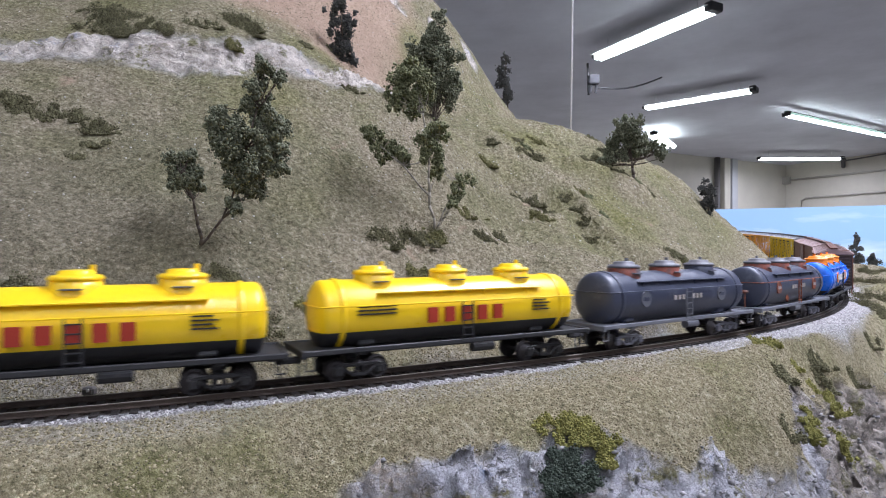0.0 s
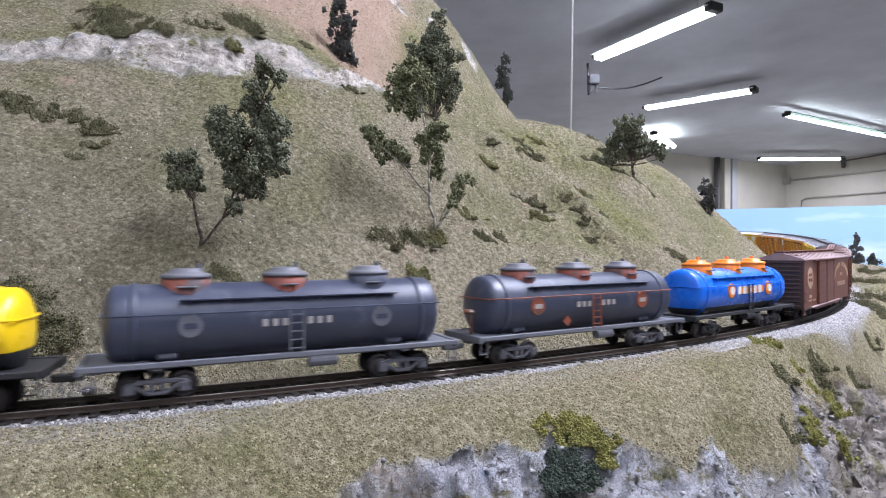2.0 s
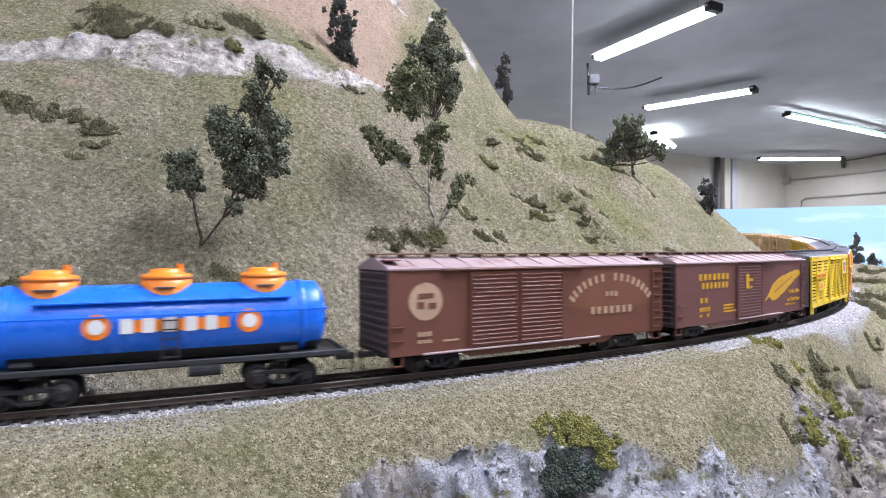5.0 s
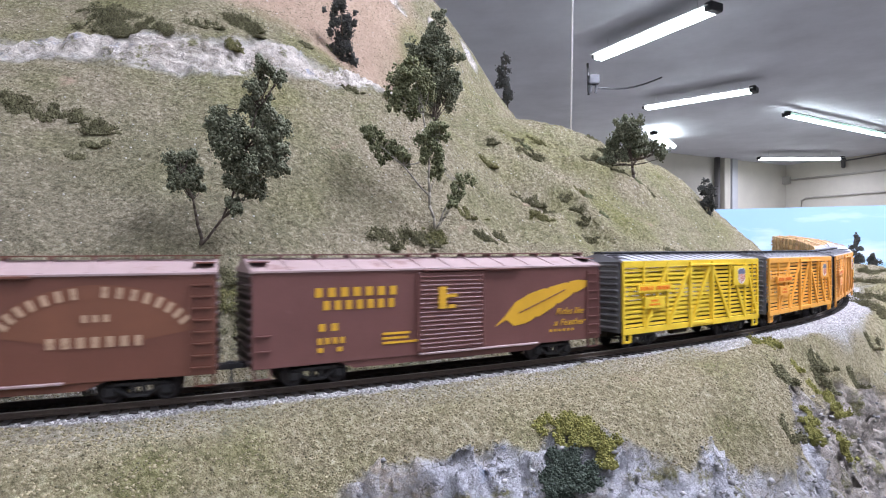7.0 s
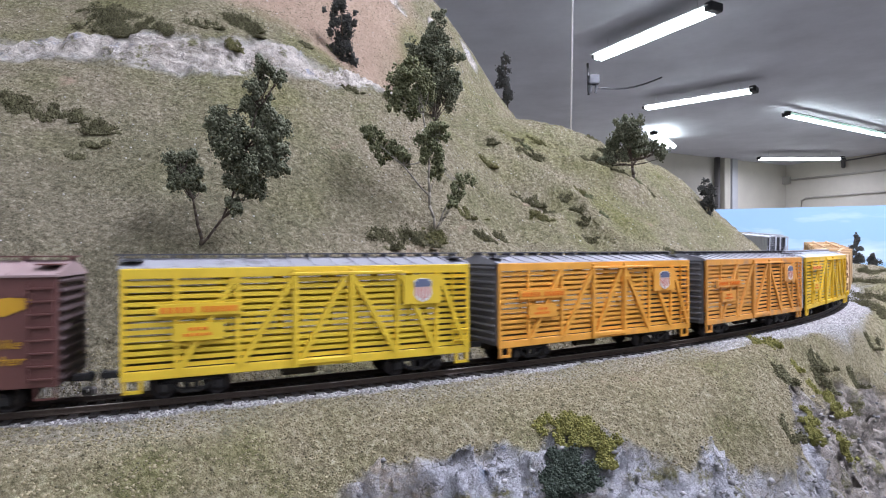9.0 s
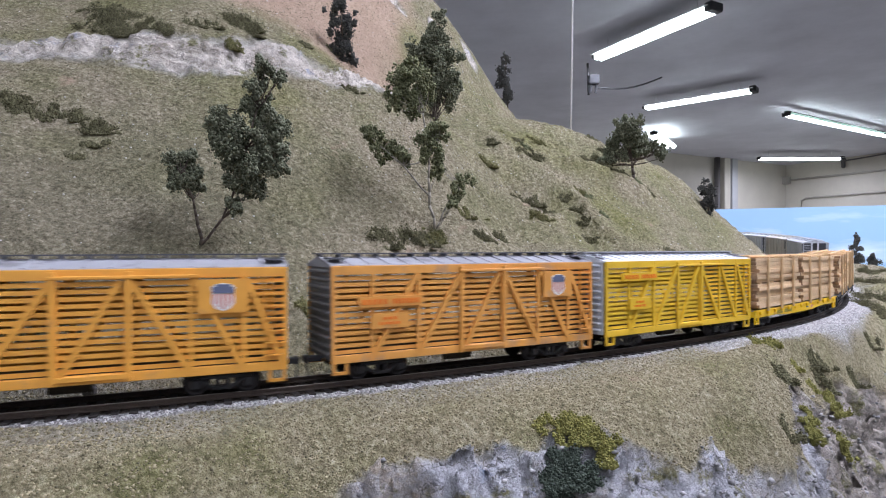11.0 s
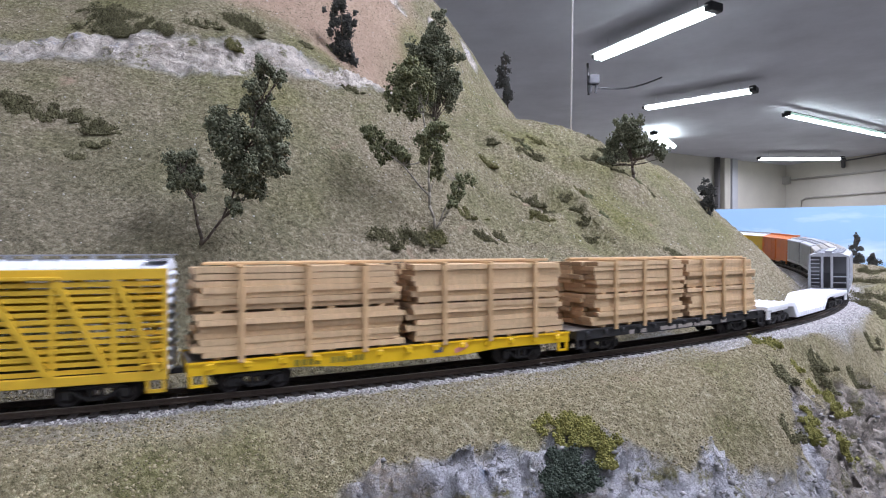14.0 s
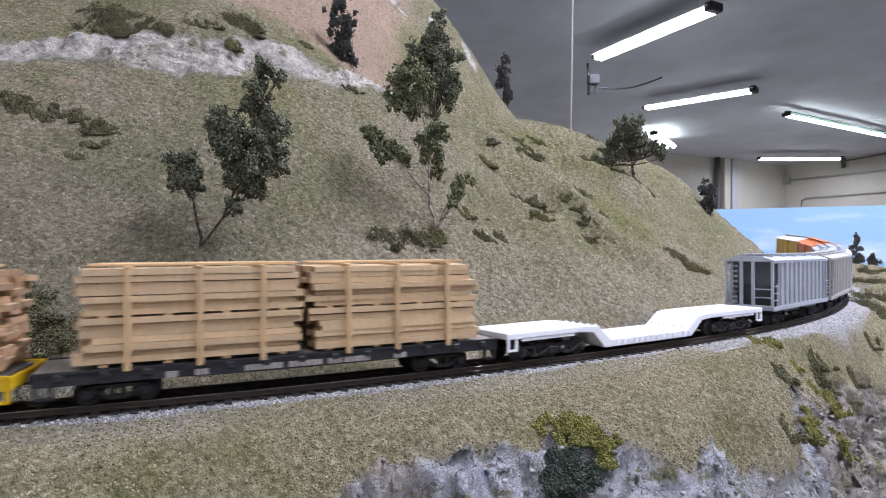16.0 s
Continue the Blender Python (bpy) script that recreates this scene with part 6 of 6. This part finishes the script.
tree("tree", "thin green tree with pale twisted trunk and side branches", -0.006, 0.435,
     [[(0, 0), (-4, 29), (-5, 58), (-9, 87), (-15, 117)], [(-3, 25), (-23, 48), (-50, 71)], [(0, 0), (10, 21), (19, 35)]],
     [(-20, 119, 8.5), (-11, 103, 8.5), (-26, 102, 7.0), (-15, 92, 7.0), (-23, 110, 7.5), (-4, 76, 6.5), (0, 54, 7.0), (6, 73, 4.2), (2, 44, 5.2), (-6, 65, 5.4), (-49, 71, 4.8),
      (-33, 58, 6.5), (-41, 63, 5.0), (-23, 52, 4.4), (19, 37, 5.4), (15, 27, 4.8), (12, 20, 3.0)], F_GREEN, BIRCH, 0.0011, 0.0012, 0.9)
tree("tree", "tall dark green foam tree high on the slope", -0.009, 0.584, [[(0, 0), (1, 53), (2, 98)]],
     [(3, 103, 5.0), (1, 89, 7.0), (-3, 75, 11.0), (10, 70, 9.1), (-10, 61, 12.0), (10, 53, 12.5), (-2, 42, 13.7), (18, 36, 8.4), (7, 28, 12.0), (-15, 70, 7.0), (-7, 22, 8.0)], F_OLIVE, BARK, 0.0013, 0.0013, 0.8)
tree("conifer", "dark layered conifer above the rock band", -0.104, 0.616, [[(0, 0), (-4, 78)]],
     [(-3, 72, 6.3), (-3, 61, 7.3), (-10, 55, 6.3), (1, 46, 7.4), (-9, 40, 6.8), (3, 31, 6.8), (-7, 25, 7.4), (3, 19, 7.4), (-9, 14, 6.3), (-1, 11, 7.4), (8, 6, 6.1)], F_DARK, BARK, 0.0013, 0.0013, 0.8, True)
tree("conifer", "slim dark conifer on the far ridge", 0.113, 1.035, [[(0, 0), (-5, 92)]],
     [(-5, 90, 4.5), (-5, 77, 7.0), (-8, 62, 8.5), (-1, 52, 8.5), (-8, 40, 9.5), (1, 29, 9.5), (-1, 15, 10.0)], F_DARK, BARK, 0.0014, 0.0016, 0.7, True)
tree("tree", "grey-green foam tree with thick trunk on the knoll", 0.224, 0.694, [[(0, 0), (-2, 25), (-6, 58)], [(-1, 20), (14, 36), (30, 36)]],
     [(-9, 70, 10.0), (-1, 58, 12.6), (-14, 55, 11.3), (6, 48, 10.5), (-6, 44, 11.3), (26, 40, 8.0), (33, 35, 6.0), (13, 39, 7.0), (-24, 32, 9.0), (-31, 25, 7.3), (-37, 22, 6.0)], F_OLIVE, BARK, 0.0022, 0.0014, 0.8)
tree("conifer", "small dark conifer at the hill edge", 0.358, 0.797, [[(0, 0), (-1, 42)]],
     [(-1, 39, 5.6), (-5, 31, 5.6), (5, 30, 6.4), (0, 21, 7.2), (-4, 13, 6.4), (4, 10, 6.4)], F_DARK, BARK, 0.0012, 0.0014, 0.7, True)
tree("conifer", "dark conifer before the painted sky panel", 1.086, 1.55, [[(0, 0), (0, 92)]],
     [(-1, 94, 4.5), (2, 80, 7.0), (-6, 68, 8.0), (6, 60, 8.5), (-3, 48, 10.0), (5, 34, 10.0), (-5, 24, 10.0), (3, 12, 10.0)], F_DARK, BARK, 0.002, 0.0020, 0.7, True)
tree("conifer", "small dark conifer before the painted sky panel", 1.118, 1.54, [[(0, 0), (1, 52)]],
     [(1, 50, 6.5), (6, 40, 8.0), (-4, 33, 8.0), (3, 21, 9.0), (0, 10, 9.0)], F_DARK, BARK, 0.002, 0.0020, 0.7, True)


def bush(x, y, r, mat, label):
    z = float(land(np.array([x]), np.array([y]))[0][0])
    ends = land(x + np.array([-0.008, 0.008, 0, 0]), y + np.array([0, 0, -0.008, 0.008]))[0]
    slope = np.array([abs(ends[1] - ends[0]), abs(ends[3] - ends[2])]) / 0.016
    at, size = [], []
    for k in range(16):
        c = RNG.normal(size=2) * r * np.array((0.95, 0.60))
        m = int(70 + 9000 * r)
        q = RNG.normal(size=(m, 3)) * r * RNG.uniform(0.10, 0.34) * np.array((1, 0.7, 0.7))
        bend = RNG.uniform(-0.9, 0.9)
        q[:, 1] += bend * q[:, 0]
        q[:, 2] = np.abs(q[:, 2]) * RNG.uniform(0.5, 2.2)
        q[:, :2] += c
        q[:, :2] /= np.sqrt(np.sqrt(1 + slope * slope))
        q[:, 2] += np.clip(land(x + q[:, 0], y + q[:, 1])[0] - z, -0.8 * r, 1.0 * r)
        at.append(q)
        size.append(RNG.uniform(0.0003, 0.0008, m) * (1 + 40 * max(0, r - 0.007)))
    ob = crumbs("bush", np.concatenate(at), np.concatenate(size), mat)
    ob.location = (x, y, BASE + z)
    tagged(ob, label, "bush", "bushes")


BUSHES = [(-0.036, 0.402, 7), (-0.021, 0.416, 7), (-0.292, 0.521, 12), (-0.280, 0.505, 10), (-0.181, 0.542, 10), (-0.194, 0.272, 10), (-0.186, 0.264, 8), (-0.176, 0.268, 7), (-0.100, 0.302, 7), (-0.116, 0.316, 5),
          (-0.294, 0.399, 6), (-0.284, 0.399, 7), (-0.271, 0.395, 5), (-0.266, 0.401, 5), (-0.251, 0.401, 5), (-0.237, 0.398, 6), (-0.228, 0.395, 5), (-0.229, 0.381, 2.5), (-0.221, 0.383, 2.5), (-0.230, 0.371, 2.5), (0.074, 0.575, 5), (0.089, 0.579, 5), (0.102, 0.575, 4), (0.123, 0.596, 4), (0.132, 0.585, 4), (0.138, 0.573, 4), (0.140, 0.555, 3.5), (0.094, 0.671, 5), (0.106, 0.671, 6), (0.186, 0.710, 7), (0.206, 0.741, 6), (0.190, 0.683, 6), (0.204, 0.686, 5), (0.244, 0.698, 5), (0.227, 0.578, 5), (0.237, 0.582, 5), (0.052, 0.632, 4), (0.089, 0.693, 4), (0.032, 0.452, 5), (0.046, 0.477, 4), (0.163, 0.678, 3.5), (0.198, 0.783, 4),
          (-0.235, 0.498, 6), (-0.282, 0.504, 9), (-0.269, 0.495, 7), (-0.257, 0.509, 5), (-0.213, 0.513, 4), (-0.201, 0.521, 4), (-0.177, 0.537, 8), (-0.170, 0.531, 4), (-0.115, 0.618, 5), (-0.084, 0.539, 4), (-0.133, 0.569, 4)]
for bx, by, br in BUSHES:
    bush(bx, by, br / 1000, F_BRUSH, "low brown-green brush on the slope")
for bx, by, br in [(-0.006, 0.428, 6), (0.019, 0.474, 5), (-0.180, 0.503, 6), (-0.074, 0.325, 5), (-0.113, 0.306, 6), (-0.018, 0.387, 5),
                   (0.110, 0.711, 6), (0.097, 0.683, 4), (0.044, 0.587, 6), (0.089, 0.543, 5), (0.158, 0.581, 3.5), (0.142, 0.617, 5), (0.151, 0.618, 4), (0.240, 0.572, 6), (0.257, 0.588, 5), (0.224, 0.678, 3)]:
    bush(bx, by, br / 1000, F_SAGE if br in (5, 6) else F_GREEN, "small light green tuft on the slope")
for bx, by, br in [(0.051, 0.250, 4.5), (0.058, 0.249, 4.5), (0.053, 0.244, 4.5), (0.062, 0.245, 4.5), (0.066, 0.241, 4),
                   (0.210, 0.339, 4), (0.206, 0.330, 5), (0.208, 0.330, 4), (0.266, 0.405, 4), (0.267, 0.401, 5), (0.248, 0.371, 5), (0.251, 0.371, 6), (0.209, 0.390, 4), (0.221, 0.399, 4), (0.249, 0.398, 3.5), (0.238, 0.398, 3)]:
    bush(bx, by, br / 1000, F_LIME, "yellow-green tuft at the cliff edge")
for bx, by, br in [(0.046, 0.235, 4.5), (0.051, 0.236, 5), (0.043, 0.230, 4.5), (0.054, 0.235, 4.5), (0.048, 0.232, 5), (0.047, 0.228, 4.5)]:
    bush(bx, by, br / 1000, F_DEEP, "deep green bush hanging on the grey rock")
for bx, by, br in [(0.199, 0.347, 4), (0.204, 0.348, 4), (0.182, 0.311, 5), (0.264, 0.420, 5), (0.269, 0.422, 5), (0.263, 0.414, 5), (0.273, 0.414, 3.5), (0.616, 0.846, 14), (0.514, 0.691, 13), (0.450, 0.610, 11), (0.701, 0.969, 14), (0.452, 0.632, 8), (0.321, 0.462, 6), (0.388, 0.536, 6)]:
    bush(bx, by, br / 1000, F_BRUSH, "low brown-green brush at the bank")


def scatter():
    """Turf crumbs, pebbles and ballast."""
    n = 150000
    x, y = RNG.uniform(-0.55, 0.75, n), 0.12 + 0.95 * RNG.rand(n) ** 1.5
    keep = np.abs(x) < 0.10 + 0.85 * y
    x, y = x[keep], y[keep]
    z, rock, soil, sand, red, dark = land(x, y)
    turf = (rock < 0.4) & (sand < 0.35) & (RNG.rand(len(x)) < 0.85)
    at = np.stack([x, y, z + BASE + 0.0001], -1)[turf]
    tagged(crumbs("turf", at, RNG.uniform(0.0003, 0.0009, len(at)) * (0.7 + 0.7 * at[:, 1]), F_TURF, None, 0.7), "crumbly olive turf flecks", "turf", kind="stuff")
    n = 120000
    nx, ny = RNG.uniform(-0.26, 0.40, n), RNG.uniform(0.13, 0.50, n)
    nz, nrock, _, nsand, _, _ = land(nx, ny)
    near = (np.abs(nx) < 0.05 + 0.80 * ny) & (nrock < 0.4) & (nsand < 0.4) & (nz < 0.012)
    at = np.stack([nx, ny, nz + BASE], -1)[near]
    tagged(crumbs("turf", at, RNG.uniform(0.0003, 0.0009, len(at)), F_STRAW, None, 0.8), "crumbly straw-coloured turf of the bank", "turf", kind="stuff")
    peb = (rock < 0.3) & (sand < 0.3) & (z > 0.004) & (RNG.rand(len(x)) < 0.05 * (0.4 + 1.6 * smooth_step(0.0, 0.5, fractal(x, y, 0.08, 91))))
    at = np.stack([x, y, z + BASE], -1)[peb]
    tagged(crumbs("pebbles", at, RNG.uniform(0.0004, 0.0011, len(at)) * (0.7 + 0.8 * at[:, 1]), S_PEBBLE, None, 0.7), "pale scattered pebbles", "pebbles", kind="stuff")
    # broken stones of the rock faces
    n = 60000
    x, y = RNG.uniform(-0.55, 0.60, n), RNG.uniform(0.14, 0.70, n)
    z, rock, soil, sand, red, dark = land(x, y)
    keep = (rock > 0.45) & (np.abs(x) < 0.10 + 0.85 * y) & (z > -0.14) & (z < 0.05) & (RNG.rand(n) < 0.30)
    at = np.stack([x, y, z + BASE - 0.0004], -1)[keep]
    tagged(crumbs("rock_chips", at, (0.0006 + 0.0022 * RNG.rand(len(at)) ** 2.0) * (0.7 + 0.8 * at[:, 1]), S_CHIP, None, 0.7), "broken grey stones of the rock face", "rocks", kind="stuff")
    n = 34000
    s, side = RNG.uniform(-0.35, 1.15, n), RNG.uniform(0.0155, 0.046, n) * np.where(RNG.rand(n) < 0.75, -1, 1)
    a = np.interp(s, TS, TA)
    x, y = np.interp(s, TS, TX) - side * np.sin(a), np.interp(s, TS, TY) + side * np.cos(a)
    z, rock, soil, sand, red, dark = land(x, y)
    keep = (sand > RNG.rand(n) * 0.7 + 0.28) & (RNG.rand(n) < np.where(side < 0, 1.0, 0.6))
    at = np.stack([x, y, z + BASE + 0.0002], -1)[keep]
    tagged(crumbs("ballast", at, RNG.uniform(0.0004, 0.0009, len(at)), S_BALLAST, None, 0.8), "loose light grey ballast stones", "ballast", kind="stuff")


scatter()

# ---- fittings of the room ----
P_CONDUIT = material("painted_conduit", (0.36, 0.34, 0.29), 0.6)
P_PIPE = material("dark_pipe", (0.10, 0.09, 0.085), 0.6)
P_ROD = material("white_hanging_rod", (0.82, 0.80, 0.80), 0.6)
P_SOCKET = material("dull_dark_socket", (0.030, 0.030, 0.032), 0.95)
P_PILASTER = material("grey_pilaster", (0.42, 0.42, 0.43), 0.7, 0, 0.08, 2)
P_CABLE = material("black_cable", (0.03, 0.03, 0.03), 0.6)
CORNER, ALONG, ACROSS = Vector((7.4, 12.75, 0)), Vector((-0.89, -0.455, 0)), Vector((0.455, -0.89, 0))


def run(name, pts, r, mat, label, category="pipe"):
    bm = bmesh.new()
    pts = [Vector(p) for p in pts]
    rings = []
    for i, p in enumerate(pts):
        d = (pts[min(i + 1, len(pts) - 1)] - pts[max(i - 1, 0)]).normalized()
        q = d.to_track_quat("Z", "Y")
        rings.append([bm.verts.new(p + q @ Vector((r * math.cos(a * math.pi / 5), r * math.sin(a * math.pi / 5), 0))) for a in range(10)])
    for a, b in zip(rings, rings[1:]):
        for i in range(10):
            bm.faces.new((a[i], a[(i + 1) % 10], b[(i + 1) % 10], b[i])).smooth = True
    bm.faces.new(rings[0][::-1]), bm.faces.new(rings[-1])
    return tagged(finish(name, bm, mat), label, category)


def at_right(t, z, off=0.03):
    p = CORNER + ACROSS * t + ALONG * off
    return (p.x, p.y, EYE[2] + z)


def at_left(t, z, off=0.03):
    p = CORNER + ALONG * t + ACROSS * off
    return (p.x, p.y, EYE[2] + z)


run("conduit", [at_right(0.10, 1.535), at_right(6.0, 1.535)], 0.022, P_CONDUIT, "painted conduit along the cream wall")
run("conduit", [at_right(0.36, 0.8), at_right(0.36, 1.08), at_right(0.46, 1.13), at_right(6.0, 1.13)], 0.020, P_CONDUIT, "painted conduit with a bend on the wall")
run("pipe", [at_left(2.28, -1.2, 0.08), at_left(2.28, 1.86, 0.08)], 0.055, P_PIPE, "dark vertical pipe at the wall")
run("cable", [at_right(1.22, 1.86, 0.04), at_right(1.26, 1.80, 0.06), at_right(1.9, 1.83, 0.05), at_right(6.0, 1.84, 0.05)], 0.014, P_PIPE, "cable running under the ceiling", "cable")
bm = bmesh.new()
box(bm, at_right(0.05, 1.535, 0.06), (0.13, 0.13, 0.16), 0.01, pose(0, 0, 0, 0, 0, 27))
tagged(finish("junction_box", bm, P_CONDUIT), "painted junction box in the wall corner", "junction box")
bm = bmesh.new()
box(bm, at_right(1.22, 1.74, 0.08), (0.07, 0.07, 0.16), 0.02)
tagged(finish("sensor_head", bm, P_PIPE), "dark hanging fitting under the ceiling", "ceiling fitting")
for t in (2.02, 1.80):
    bm = bmesh.new()
    p = at_left(t, 0, 0.06)
    box(bm, (p[0], p[1], CEIL / 2), (0.17, 0.12, CEIL - 0.004), 0.01, pose(0, 0, 0, 0, 0, 27))
    tagged(finish("pilaster", bm, P_PILASTER if t < 1.9 else CREAM), "painted pilaster strip on the wall", "pilaster", kind="structure")
# rod that hangs from the ceiling behind the knoll
run("hanging_rod", [(0.2245, 1.05, BASE + 0.05), (0.2330, 1.05, BASE + 0.75), (0.240, 1.05, CEIL)], 0.0016, P_ROD, "thin white rod hanging from the ceiling", "rod")
# feed box and cable under the nearest light
bx, by = 1.318, 5.390
run("cable", [(bx, by, TUBE - 0.01), (bx + 0.01, by, TUBE - 0.30)], 0.010, P_CABLE, "black cable hanging from the light", "cable")
bm = bmesh.new()
box(bm, (bx + 0.055, by, TUBE - 0.16), (0.10, 0.07, 0.09), 0.01)
for o in (0.035, 0.085):
    cyl(bm, (bx + o, by, TUBE - 0.17), (bx + o - 0.012, by, TUBE - 0.28), 0.012, 8)
tagged(finish("power_socket", bm, P_SOCKET), "dark socket box with plugs under the light", "socket")
run("cable", [(bx + 0.10 + 0.09 * i, by + 0.02 * i, TUBE - 0.235 - 0.045 * math.sin(math.pi * i / 7) + 0.020 * i) for i in range(8)], 0.008, P_CABLE, "drooping black cable under the ceiling", "cable")
# white reflector plate at the end of a far light
bm = bmesh.new()
box(bm, (3.11, 9.45, TUBE - 0.02), (0.02, 0.25, 0.26), 0.004, pose(0, 0, 0, 0, 0, 24))
tagged(finish("reflector_plate", bm, P_ROD), "pale metal plate beside a far light", "plate")

# small lineside post behind the track
post = tagged(new("lineside_post"), "small dark lineside box on a post beside the track", "lineside post")
px, py = -0.147, 0.246
post.location = (px, py, BASE + float(land(np.array([px]), np.array([py]))[0][0]) - 0.0005)
bm = bmesh.new()
cyl(bm, (0, 0, 0), (0, 0, 0.0040), 0.0009, 8)
part("post", bm, P_PIPE, post)
bm = bmesh.new()
box(bm, (0, 0, 0.0052), (0.0050, 0.0040, 0.0034), 0.0008)
part("box", bm, P_PIPE, post)
bm = bmesh.new()
cyl(bm, (0.0005, -0.0018, 0.0058), (0.0005, -0.0024, 0.0058), 0.0007, 8)
part("lens", bm, P_ROD, post, "pale lens")


# ---- what moves ----
def car_pose(mid, half, shift, t):
    """The pose on the track at t of a car whose trucks stand half a span from its middle."""
    s = mid - gone(t)
    a, b = on_track(s - half), on_track(s + half)
    d = b - a
    m = Matrix.Translation((a + b) / 2) @ pose(0, 0, 0, 0, -math.degrees(math.asin(d.z / d.length)), math.degrees(math.atan2(d.y, d.x)))
    return m @ Matrix.Translation((shift, 0, 0))


def motions():
    times = [i * 0.5 for i in range(33)]
    for thing, mid, half, *shift in CAR_ROWS:
        walk(thing, [(t, car_pose(mid, half, shift[0] if shift else 0.0, t)) for t in times])
    for wheels, x in SPINS:
        rows = []
        for i in range(0, 481):
            t = i / 30.0
            rows.append((t, pose(x, 0, 0.0049, 0, -math.degrees(gone(t) / 0.0048), 0)))
        walk(wheels, rows)


motions()
